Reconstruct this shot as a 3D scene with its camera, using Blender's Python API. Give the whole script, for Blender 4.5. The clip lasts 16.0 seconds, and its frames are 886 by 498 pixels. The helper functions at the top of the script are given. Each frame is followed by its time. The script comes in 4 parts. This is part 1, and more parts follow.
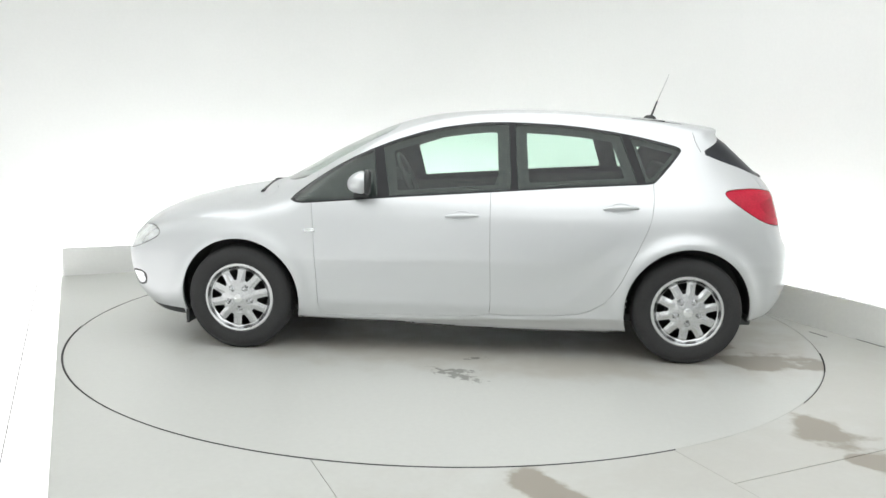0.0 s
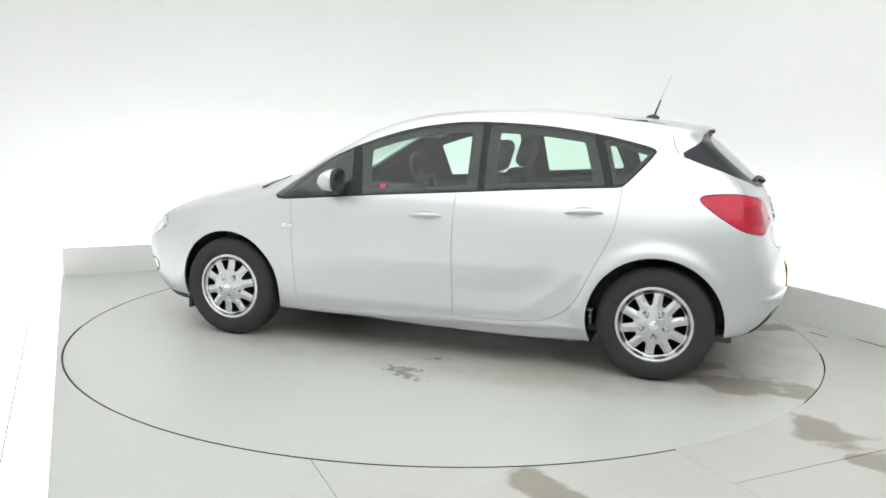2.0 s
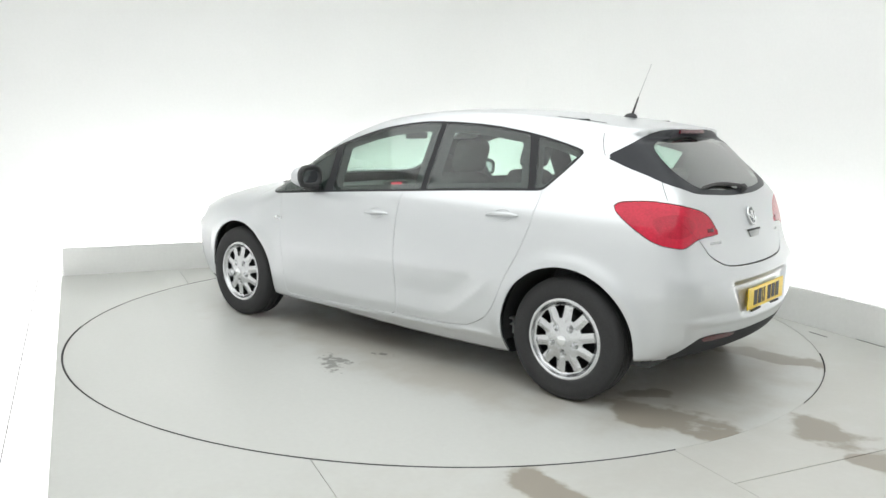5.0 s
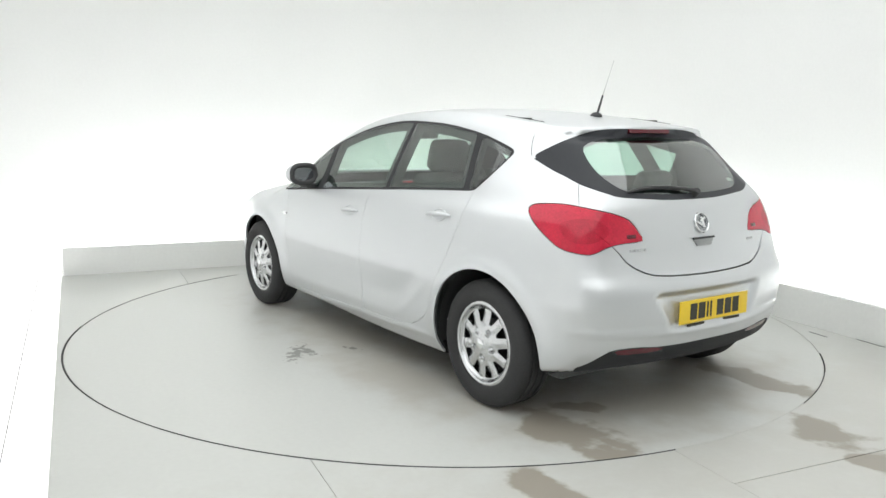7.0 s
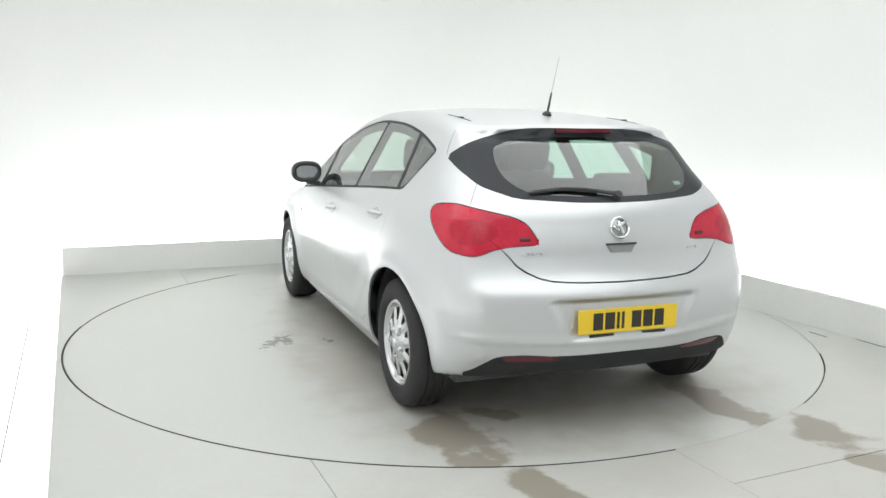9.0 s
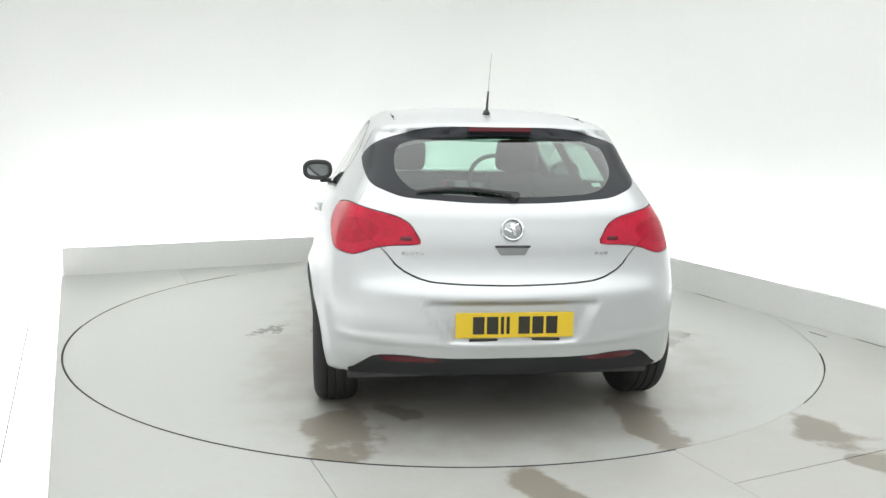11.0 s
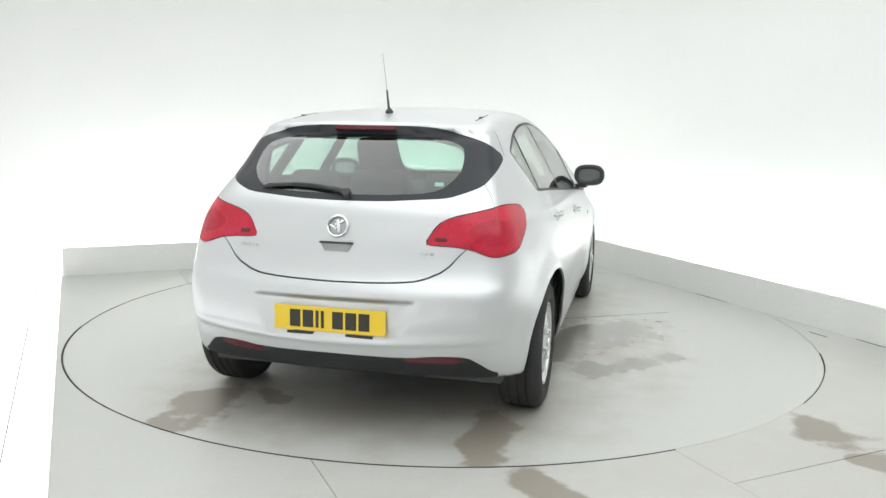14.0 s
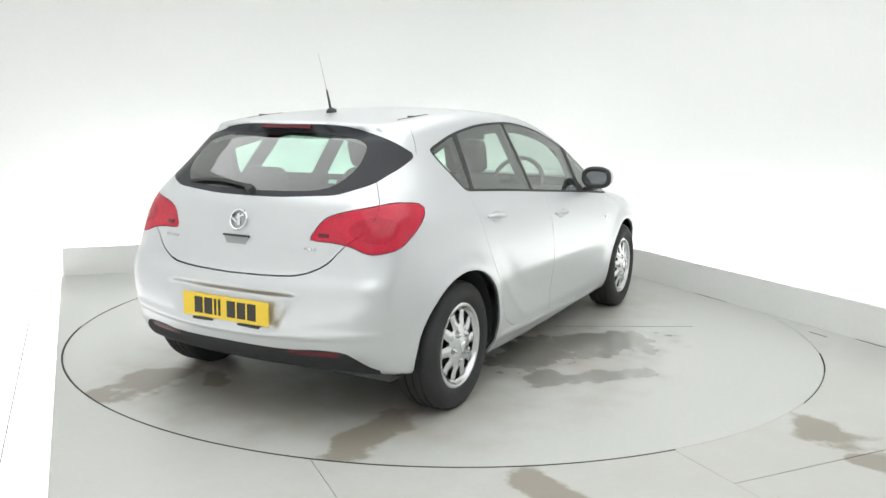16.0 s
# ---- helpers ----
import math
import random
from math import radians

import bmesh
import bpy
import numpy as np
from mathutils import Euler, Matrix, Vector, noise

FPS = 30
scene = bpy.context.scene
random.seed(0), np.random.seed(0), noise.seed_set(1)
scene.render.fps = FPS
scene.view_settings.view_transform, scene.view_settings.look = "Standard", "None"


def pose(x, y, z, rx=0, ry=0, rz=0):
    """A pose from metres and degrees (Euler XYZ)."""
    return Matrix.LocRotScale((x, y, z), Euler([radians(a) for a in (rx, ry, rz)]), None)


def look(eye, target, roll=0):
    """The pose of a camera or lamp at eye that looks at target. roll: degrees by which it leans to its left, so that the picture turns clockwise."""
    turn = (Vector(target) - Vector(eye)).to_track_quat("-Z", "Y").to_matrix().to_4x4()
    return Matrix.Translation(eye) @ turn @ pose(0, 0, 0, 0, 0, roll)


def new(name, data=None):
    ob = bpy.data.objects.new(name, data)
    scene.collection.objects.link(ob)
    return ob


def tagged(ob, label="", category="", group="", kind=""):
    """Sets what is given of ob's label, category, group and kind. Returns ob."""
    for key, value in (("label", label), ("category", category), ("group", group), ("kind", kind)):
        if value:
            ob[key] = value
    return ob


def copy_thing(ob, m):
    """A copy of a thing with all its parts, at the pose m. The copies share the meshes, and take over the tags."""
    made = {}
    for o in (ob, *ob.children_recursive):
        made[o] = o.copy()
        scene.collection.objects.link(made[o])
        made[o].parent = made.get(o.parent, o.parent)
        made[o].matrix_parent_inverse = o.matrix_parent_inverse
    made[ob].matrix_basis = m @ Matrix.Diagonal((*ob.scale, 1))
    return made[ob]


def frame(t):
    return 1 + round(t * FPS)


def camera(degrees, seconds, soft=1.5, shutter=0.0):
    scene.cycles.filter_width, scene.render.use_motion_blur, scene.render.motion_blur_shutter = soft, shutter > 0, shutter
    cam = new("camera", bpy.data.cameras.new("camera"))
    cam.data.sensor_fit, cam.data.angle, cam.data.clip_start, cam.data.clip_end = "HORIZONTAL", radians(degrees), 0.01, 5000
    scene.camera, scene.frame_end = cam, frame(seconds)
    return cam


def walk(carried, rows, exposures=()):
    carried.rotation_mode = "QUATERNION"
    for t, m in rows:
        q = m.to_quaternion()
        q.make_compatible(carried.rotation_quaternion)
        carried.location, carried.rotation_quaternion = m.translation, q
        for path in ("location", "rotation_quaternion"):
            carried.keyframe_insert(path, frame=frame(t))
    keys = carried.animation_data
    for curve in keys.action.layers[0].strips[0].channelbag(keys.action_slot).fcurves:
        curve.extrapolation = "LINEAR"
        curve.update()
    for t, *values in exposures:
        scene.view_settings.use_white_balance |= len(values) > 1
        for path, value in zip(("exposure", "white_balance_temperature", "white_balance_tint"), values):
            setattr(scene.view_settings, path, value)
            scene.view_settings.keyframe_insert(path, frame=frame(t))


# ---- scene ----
# A silver hatchback turns on a turntable in a white photo studio; the camera stands still.
cam = camera(57.544, 16.0, soft=1.5)
EYE = (0.0, -5.583, 1.401)
CAM = look(EYE, (EYE[0] - 0.002367 * 5, EYE[1] + 0.987682 * 5, EYE[2] - 0.156463 * 5), 0.895)
walk(cam, [(0, CAM), (16, CAM)], exposures=[(0, 0.0), (16, 0.0)])

TABLE_R = 2.452
START, SPEED = 175.147, -7.0783          # heading of the car and its turn, in degrees and degrees a second
CAR_AT = (-0.1588, -0.0300)              # the car's place on the table
ROOM_TURN = radians(24.7)

# ---- light: an added unseen top light, a glowing floor strip, tubes behind the upstands ----
world = bpy.data.worlds.new("studio_dark")
world.use_nodes = True
world.node_tree.nodes["Background"].inputs[0].default_value = (0.9, 1.0, 0.95, 1)
world.node_tree.nodes["Background"].inputs[1].default_value = 0.05
scene.world = world
TOP_GLOW, TUBE_GLOW = 1.9, 20.5


# ---- materials ----
def material(name, color, rough=0.5, metal=0.0, coat=0.0, bump=0.0, grain=60.0, vary=0.06, blotch=2.0, spec=0.5):
    m = bpy.data.materials.new(name)
    m.use_nodes = True
    nt = m.node_tree
    b = nt.nodes["Principled BSDF"]
    b.inputs["Metallic"].default_value, b.inputs["Coat Weight"].default_value = metal, coat
    b.inputs["Coat Roughness"].default_value = 0.05
    b.inputs["Specular IOR Level"].default_value = spec
    co = nt.nodes.new("ShaderNodeTexCoord")
    n1, n2 = nt.nodes.new("ShaderNodeTexNoise"), nt.nodes.new("ShaderNodeTexNoise")
    n1.inputs["Scale"].default_value, n2.inputs["Scale"].default_value = grain, blotch
    n1.inputs["Detail"].default_value, n2.inputs["Detail"].default_value = 3, 5
    nt.links.new(co.outputs["Object"], n1.inputs["Vector"])
    nt.links.new(co.outputs["Object"], n2.inputs["Vector"])
    mix = nt.nodes.new("ShaderNodeMath")
    mix.operation = "ADD"
    nt.links.new(n1.outputs["Fac"], mix.inputs[0])
    nt.links.new(n2.outputs["Fac"], mix.inputs[1])
    ramp = nt.nodes.new("ShaderNodeMapRange")
    ramp.inputs["From Min"].default_value, ramp.inputs["From Max"].default_value = 0.6, 1.4
    ramp.inputs["To Min"].default_value, ramp.inputs["To Max"].default_value = 1 - vary, 1 + vary
    nt.links.new(mix.outputs[0], ramp.inputs["Value"])
    mul = nt.nodes.new("ShaderNodeVectorMath")
    mul.operation = "SCALE"
    mul.inputs[0].default_value = color
    nt.links.new(ramp.outputs[0], mul.inputs["Scale"])
    nt.links.new(mul.outputs[0], b.inputs["Base Color"])
    rr = nt.nodes.new("ShaderNodeMapRange")
    rr.inputs["From Min"].default_value, rr.inputs["From Max"].default_value = 0.3, 0.7
    rr.inputs["To Min"].default_value, rr.inputs["To Max"].default_value = rough * 0.9, min(1, rough * 1.1)
    nt.links.new(n2.outputs["Fac"], rr.inputs["Value"])
    nt.links.new(rr.outputs[0], b.inputs["Roughness"])
    if bump:
        bp = nt.nodes.new("ShaderNodeBump")
        bp.inputs["Strength"].default_value, bp.inputs["Distance"].default_value = bump, 0.002
        nt.links.new(n1.outputs["Fac"], bp.inputs["Height"])
        nt.links.new(bp.outputs[0], b.inputs["Normal"])
    return m


def glow(name, color, strength):
    m = bpy.data.materials.new(name)
    m.use_nodes = True
    nt = m.node_tree
    nt.nodes.remove(nt.nodes["Principled BSDF"])
    e = nt.nodes.new("ShaderNodeEmission")
    e.inputs[0].default_value, e.inputs[1].default_value = (*color, 1), strength
    nt.links.new(e.outputs[0], nt.nodes["Material Output"].inputs[0])
    return m


def pane_material(name, tint, base=0.13, power=3.5):
    """Thin tinted sheet glass: light passes straight through, the surface mirrors by Fresnel."""
    m = bpy.data.materials.new(name)
    m.use_nodes = True
    nt = m.node_tree
    nt.nodes.remove(nt.nodes["Principled BSDF"])
    tr, gl, mx, lw = (nt.nodes.new("ShaderNode" + k) for k in ("BsdfTransparent", "BsdfGlossy", "MixShader", "LayerWeight"))
    lw.inputs[0].default_value = 0.5
    pw, fr = nt.nodes.new("ShaderNodeMath"), nt.nodes.new("ShaderNodeMath")
    pw.operation, fr.operation = "POWER", "MULTIPLY_ADD"
    pw.inputs[1].default_value, fr.inputs[1].default_value, fr.inputs[2].default_value = power, 1 - base, base
    nt.links.new(lw.outputs["Facing"], pw.inputs[0])
    nt.links.new(pw.outputs[0], fr.inputs[0])
    tr.inputs[0].default_value = (*tint, 1)
    gl.inputs["Roughness"].default_value = 0.02
    nt.links.new(fr.outputs[0], mx.inputs[0])
    nt.links.new(tr.outputs[0], mx.inputs[1])
    nt.links.new(gl.outputs[0], mx.inputs[2])
    nt.links.new(mx.outputs[0], nt.nodes["Material Output"].inputs[0])
    return m


def floor_material(name, color, patches, wet=(), soft_brown=(), soft_brown_most=0.7, marks=()):
    """Painted board with scuffs; patches: dried tyre dirt, wet: damp areas tinted for a dark reflection, as (x, y,
    half length, half width, turn).
    """
    m = material(name, color, rough=0.38, vary=0.035, blotch=1.3, grain=35)
    nt = m.node_tree
    b = nt.nodes["Principled BSDF"]
    co = nt.nodes.new("ShaderNodeTexCoord")
    warp = nt.nodes.new("ShaderNodeTexNoise")
    warp.inputs["Scale"].default_value, warp.inputs["Detail"].default_value = 5.0, 6
    nt.links.new(co.outputs["Object"], warp.inputs["Vector"])

    fine = nt.nodes.new("ShaderNodeTexNoise")
    fine.inputs["Scale"].default_value, fine.inputs["Detail"].default_value = 28.0, 4
    nt.links.new(co.outputs["Object"], fine.inputs["Vector"])

    def mask(items, soft, wobble, rough_edge):
        total = None
        for x, y, a, c, turn in items:
            mp = nt.nodes.new("ShaderNodeMapping")
            mp.vector_type = "TEXTURE"
            mp.inputs["Location"].default_value = (x, y, 0)
            mp.inputs["Rotation"].default_value = (0, 0, radians(turn))
            mp.inputs["Scale"].default_value = (a, c, 50)
            nt.links.new(co.outputs["Object"], mp.inputs["Vector"])
            ln = nt.nodes.new("ShaderNodeVectorMath")
            ln.operation = "LENGTH"
            nt.links.new(mp.outputs[0], ln.inputs[0])
            ad = nt.nodes.new("ShaderNodeMath")
            ad.operation = "MULTIPLY_ADD"
            nt.links.new(rough_edge.outputs["Fac"], ad.inputs[0])
            ad.inputs[1].default_value = wobble
            nt.links.new(ln.outputs["Value"], ad.inputs[2])
            mr = nt.nodes.new("ShaderNodeMapRange")
            mr.interpolation_type = "SMOOTHSTEP"
            mr.inputs["From Min"].default_value, mr.inputs["From Max"].default_value = 1 + wobble / 2 + soft, 1 + wobble / 2 - soft
            nt.links.new(ad.outputs[0], mr.inputs["Value"])
            if total is None:
                total = mr.outputs[0]
            else:
                mx = nt.nodes.new("ShaderNodeMath")
                mx.operation = "MAXIMUM"
                nt.links.new(total, mx.inputs[0])
                nt.links.new(mr.outputs[0], mx.inputs[1])
                total = mx.outputs[0]
        return total
    col = b.inputs["Base Color"].links[0].from_socket
    rough = b.inputs["Roughness"].links[0].from_socket
    # first layer: broad brown tones that softly darken the board
    layers = ((soft_brown, (0.40, 0.375, 0.325), 0.40, 0.8, soft_brown_most, 2.6, warp), (patches, (0.26, 0.23, 0.185), 0.42, 0.20, 0.88, 2.6, warp),
              # wet tint: damp board plus the dark car's reflection painted in
              (wet, (0.17, 0.165, 0.145), 0.07, 0.45, 0.68, 2.2, warp), (marks, (0.07, 0.066, 0.055), 0.5, 0.45, 0.62, 5.0, fine))
    for items, tint, gloss, soft, most, wobble, edge in layers:
        if not items:
            continue
        f = nt.nodes.new("ShaderNodeMath")
        f.operation = "MULTIPLY"
        f.inputs[1].default_value = most
        nt.links.new(mask(items, soft, wobble, edge), f.inputs[0])
        mx = nt.nodes.new("ShaderNodeMix")
        mx.data_type = "RGBA"
        nt.links.new(f.outputs[0], mx.inputs[0])
        nt.links.new(col, mx.inputs[6])
        mx.inputs[7].default_value = (*tint, 1)
        col = mx.outputs[2]
        mr = nt.nodes.new("ShaderNodeMix")
        nt.links.new(f.outputs[0], mr.inputs[0])
        nt.links.new(rough, mr.inputs[2])
        mr.inputs[3].default_value = gloss
        rough = mr.outputs[0]
    nt.links.new(col, b.inputs["Base Color"])
    nt.links.new(rough, b.inputs["Roughness"])
    return m


PAINT = material("silver_paint", (0.665, 0.68, 0.695), rough=0.36, metal=0.68, coat=0.4, grain=900, vary=0.02, blotch=1.0)
BLACK_GLOSS = material("black_ceramic_edge", (0.034, 0.036, 0.041), rough=0.32, vary=0.05, spec=0.22)
TRIM = material("black_window_trim", (0.028, 0.029, 0.031), rough=0.45, vary=0.08, bump=0.1, grain=300, spec=0.2)
DARK = material("dark_plastic", (0.036, 0.037, 0.038), rough=0.55, vary=0.12, bump=0.2, grain=250)
BUMPER_BLACK = material("black_grained_plastic", (0.028, 0.029, 0.031), rough=0.7, vary=0.15, bump=0.25, grain=250, spec=0.3)
LINING = material("dark_lining", (0.085, 0.090, 0.09), rough=0.8, vary=0.08, grain=40)
HEADLINER = material("pale_headliner", (0.52, 0.53, 0.50), rough=0.9, vary=0.05, grain=40)
SEAT = material("charcoal_seat_cloth", (0.095, 0.10, 0.102), rough=0.95, vary=0.1, grain=30)
RUBBER = material("tyre_rubber", (0.030, 0.030, 0.031), rough=0.8, vary=0.2, bump=0.25, grain=120, blotch=7)
ALLOY = material("silver_wheel_cover", (0.64, 0.65, 0.66), rough=0.24, metal=0.9, vary=0.05, grain=200, blotch=9)
STEEL = material("black_steel_wheel", (0.02, 0.02, 0.021), rough=0.5)
CHROME = material("chrome", (0.80, 0.81, 0.82), rough=0.08, metal=1.0, vary=0.02)
RED = material("red_lamp_lens", (0.52, 0.016, 0.045), rough=0.14, coat=0.3, vary=0.22, blotch=11, spec=0.3, grain=90)
RED_CORE = material("deep_red_lens", (0.43, 0.011, 0.034), rough=0.12, coat=0.3, vary=0.3, spec=0.3, blotch=25, grain=160, bump=0.3)
RED_DARK = material("dark_red_lens", (0.105, 0.006, 0.014), rough=0.2, coat=0.3, vary=0.15)
HANDLE_GREY = material("grey_handle", (0.34, 0.35, 0.35), rough=0.3, metal=0.6)
YELLOW = material("yellow_plate", (0.86, 0.60, 0.035), rough=0.35, vary=0.03)
INK = material("black_ink", (0.03, 0.028, 0.02), rough=0.5)
MIRROR_GLASS = material("tinted_mirror", (0.50, 0.52, 0.54), rough=0.04, metal=1.0, vary=0.02)
LENS = material("clear_headlamp", (0.80, 0.82, 0.83), rough=0.06, metal=0.7, coat=1.0, vary=0.3, blotch=18)
GLASS = pane_material("green_tinted_glass", (0.80, 0.94, 0.87), 0.05, 2.6)
BACKGLASS = pane_material("rear_tinted_glass", (0.50, 0.73, 0.63), 0.09, 2.1)
WHITE = material("white_studio_paint", (0.85, 0.853, 0.843), rough=0.75, vary=0.02, grain=40, blotch=0.8, bump=0.05)
BOARD = material("pale_grey_board", (0.78, 0.785, 0.765), rough=0.5, vary=0.03, grain=40, blotch=1.5)
SEAL = material("black_rubber_seal", (0.02, 0.02, 0.02), rough=0.8)
GAP = material("dark_joint", (0.025, 0.025, 0.022), rough=0.9)
JOINT_GREY = material("grey_joint_filler", (0.26, 0.265, 0.26), rough=0.8)
DIM_WALL = material("grey_dimming_wall", (0.55, 0.555, 0.55), rough=0.8, vary=0.04, blotch=0.6, bump=0.05)
TOP_FILL = glow("added_top_glow", (0.976, 1.0, 0.992), TOP_GLOW)
# emission added to the white floor strip so it renders blown out
STRIP_GLOW = glow("added_floor_glow", (1.0, 1.0, 0.99), 1.6)
TUBE = glow("fluorescent_light", (0.976, 1.0, 0.992), TUBE_GLOW)


# ---- mesh helpers ----
def mesh_object(name, verts, faces, mat, parent=None, label="", normals=None, smooth=False):
    me = bpy.data.meshes.new(name)
    me.from_pydata([tuple(v) for v in verts], [], [tuple(int(i) for i in f) for f in faces])
    me.materials.append(mat)
    if smooth or normals is not None:
        me.polygons.foreach_set("use_smooth", [True] * len(me.polygons))
    if normals is not None:
        me.normals_split_custom_set_from_vertices([tuple(n) for n in normals])
    me.update()
    ob = new(name, me)
    ob.parent = parent
    if label:
        tagged(ob, label)
    return ob


def part(name, bm, mat, parent=None, label="", smooth=False):
    me = bpy.data.meshes.new(name)
    bmesh.ops.recalc_face_normals(bm, faces=bm.faces)
    bm.to_mesh(me)
    bm.free()
    me.materials.append(mat)
    if smooth:
        me.polygons.foreach_set("use_smooth", [True] * len(me.polygons))
        me.set_sharp_from_angle(angle=radians(38))
    ob = new(name, me)
    ob.parent = parent
    if label:
        tagged(ob, label)
    return ob


def block(bm, x0, x1, y0, y1, z0, z1, bevel=0.0, m=None, segments=2):
    r = bmesh.ops.create_cube(bm, size=1)
    vs = r["verts"]
    for v in vs:
        v.co = Vector((x0 + (v.co.x + 0.5) * (x1 - x0), y0 + (v.co.y + 0.5) * (y1 - y0), z0 + (v.co.z + 0.5) * (z1 - z0)))
    if bevel:
        es = list({e for v in vs for e in v.link_edges})
        r = bmesh.ops.bevel(bm, geom=es, offset=bevel, segments=segments, affect="EDGES", profile=0.5)
        vs = list({v for f in r["faces"] for v in f.verts} | {v for v in vs if v.is_valid})
    if m is not None:
        bmesh.ops.transform(bm, matrix=m, verts=vs)
    return vs


def tube(bm, points, radii, sides=10, closed=False):
    """A pipe along points."""
    rings = []
    pts = [Vector(p) for p in points]
    n = len(pts)
    for i, p in enumerate(pts):
        a = pts[(i - 1) % n] if (closed or i) else p
        b = pts[(i + 1) % n] if (closed or i < n - 1) else p
        d = (b - a).normalized()
        u = d.orthogonal().normalized() if not rings else (u - d * u.dot(d)).normalized()
        w = d.cross(u)
        r = radii[i] if isinstance(radii, (list, tuple)) else radii
        rings.append([bm.verts.new(p + (u * math.cos(2 * math.pi * k / sides) + w * math.sin(2 * math.pi * k / sides)) * r) for k in range(sides)])
    for i in range(n if closed else n - 1):
        a, b = rings[i], rings[(i + 1) % n]
        for k in range(sides):
            bm.faces.new((a[k], a[(k + 1) % sides], b[(k + 1) % sides], b[k]))
    if not closed:
        bm.faces.new(rings[0][::-1])
        bm.faces.new(rings[-1])


def lathe(bm, profile, steps=64):
    """Turns (radius, y) points about the y axis."""
    rings = [[bm.verts.new((r * math.sin(2 * math.pi * k / steps), y, r * math.cos(2 * math.pi * k / steps))) for k in range(steps)] for r, y in profile]
    for a, b in zip(rings, rings[1:]):
        for k in range(steps):
            bm.faces.new((a[k], a[(k + 1) % steps], b[(k + 1) % steps], b[k]))


def poly_distance(x, z, poly):
    """Distance to the outline, below zero inside."""
    d = np.full(x.shape, 1e9)
    inside = np.zeros(x.shape, bool)
    for (ax, az), (bx, bz) in zip(poly, poly[1:] + poly[:1]):
        ex, ez = bx - ax, bz - az
        wx, wz = x - ax, z - az
        t = np.clip((wx * ex + wz * ez) / (ex * ex + ez * ez + 1e-12), 0, 1)
        d = np.minimum(d, np.hypot(wx - ex * t, wz - ez * t))
        inside ^= ((az > z) != (bz > z)) & (x < ex * (z - az) / (ez if ez else 1e-12) + ax)
    return np.where(inside, -d, d)


def rounded(poly, times=2):
    for _ in range(times):
        poly = [q for (a, b), (c, d) in zip(poly, poly[1:] + poly[:1]) for q in ((0.78 * a + 0.22 * c, 0.78 * b + 0.22 * d), (0.22 * a + 0.78 * c, 0.22 * b + 0.78 * d))]
    return poly


def line_distance(x, z, a, b):
    """Signed distance to the line from a to b, above zero on its left."""
    ex, ez = b[0] - a[0], b[1] - a[1]
    return (ex * (z - a[1]) - ez * (x - a[0])) / math.hypot(ex, ez)


def cut(P, T, s):
    """Splits the triangles T along the line on which s, given at the points P, is zero."""
    pos = s > 0
    c = pos[T]
    k = c.sum(1)
    hit = (k == 1) | (k == 2)
    made, extra, tris = {}, [], [T[~hit]]
    base = len(P)
    out = []
    for tri, sides in zip(T[hit], c[hit]):
        lone = sides.sum() == 1
        i = int(np.argmax(sides == lone))
        a, b, d = tri[i], tri[(i + 1) % 3], tri[(i + 2) % 3]
        ids = []
        for q in (b, d):
            key = (a, q) if a < q else (q, a)
            if key not in made:
                f = min(max(s[a] / (s[a] - s[q]), 0.001), 0.999)
                made[key] = base + len(extra)
                extra.append(P[a] + (P[q] - P[a]) * f)
            ids.append(made[key])
        ab, ad = ids
        out += [(a, ab, ad), (ab, b, d), (ab, d, ad)]
    if out:
        P = np.vstack([P, np.array(extra)])
        tris.append(np.array(out))
    return P, np.vstack(tris)


def panel(name, P, T, N, mat, parent, label="", lip=0.012):
    """A sheet of the shell with its rim turned inwards."""
    used, inv = np.unique(T, return_inverse=True)
    v, n, t = P[used], N[used], inv.reshape(-1, 3)
    e = np.vstack([t[:, [0, 1]], t[:, [1, 2]], t[:, [2, 0]]])
    code = np.minimum(e[:, 0], e[:, 1]).astype(np.int64) * len(v) + np.maximum(e[:, 0], e[:, 1])
    _, first, count = np.unique(code, return_index=True, return_counts=True)
    rim = e[first[count == 1]]
    faces = t.tolist()
    if lip and len(rim):
        m = len(v)
        side = np.cross(v[rim[:, 1]] - v[rim[:, 0]], n[rim[:, 0]])
        side /= np.maximum(np.linalg.norm(side, axis=1, keepdims=True), 1e-9)
        a, b = rim[:, 0], rim[:, 1]
        v = np.vstack([v, v[a], v[b], v[b] - n[b] * lip, v[a] - n[a] * lip])
        n = np.vstack([n, side, side, side, side])
        r = len(rim)
        faces += [(m + r + i, m + i, m + 3 * r + i, m + 2 * r + i) for i in range(r)]
    return mesh_object(name, v, faces, mat, parent, label, normals=n)


# ---- the studio ----
def room(u, v, z=0.0):
    c, s = math.cos(ROOM_TURN), math.sin(ROOM_TURN)
    return (u * c - v * s, u * s + v * c, z)


ROOM = Matrix.Rotation(ROOM_TURN, 4, "Z")
LEFT, RIGHT, BACK, FRONT, HIGH = -3.35, 3.0, 3.35, -6.4, 3.3


def setting(name, mat, boxes, label, bevel=0.0):
    bm = bmesh.new()
    for b in boxes:
        block(bm, *b, bevel=bevel)
    ob = part(name, bm, mat, None, label)
    ob.matrix_world = ROOM
    return tagged(ob, kind="structure")


COVE = 1.3


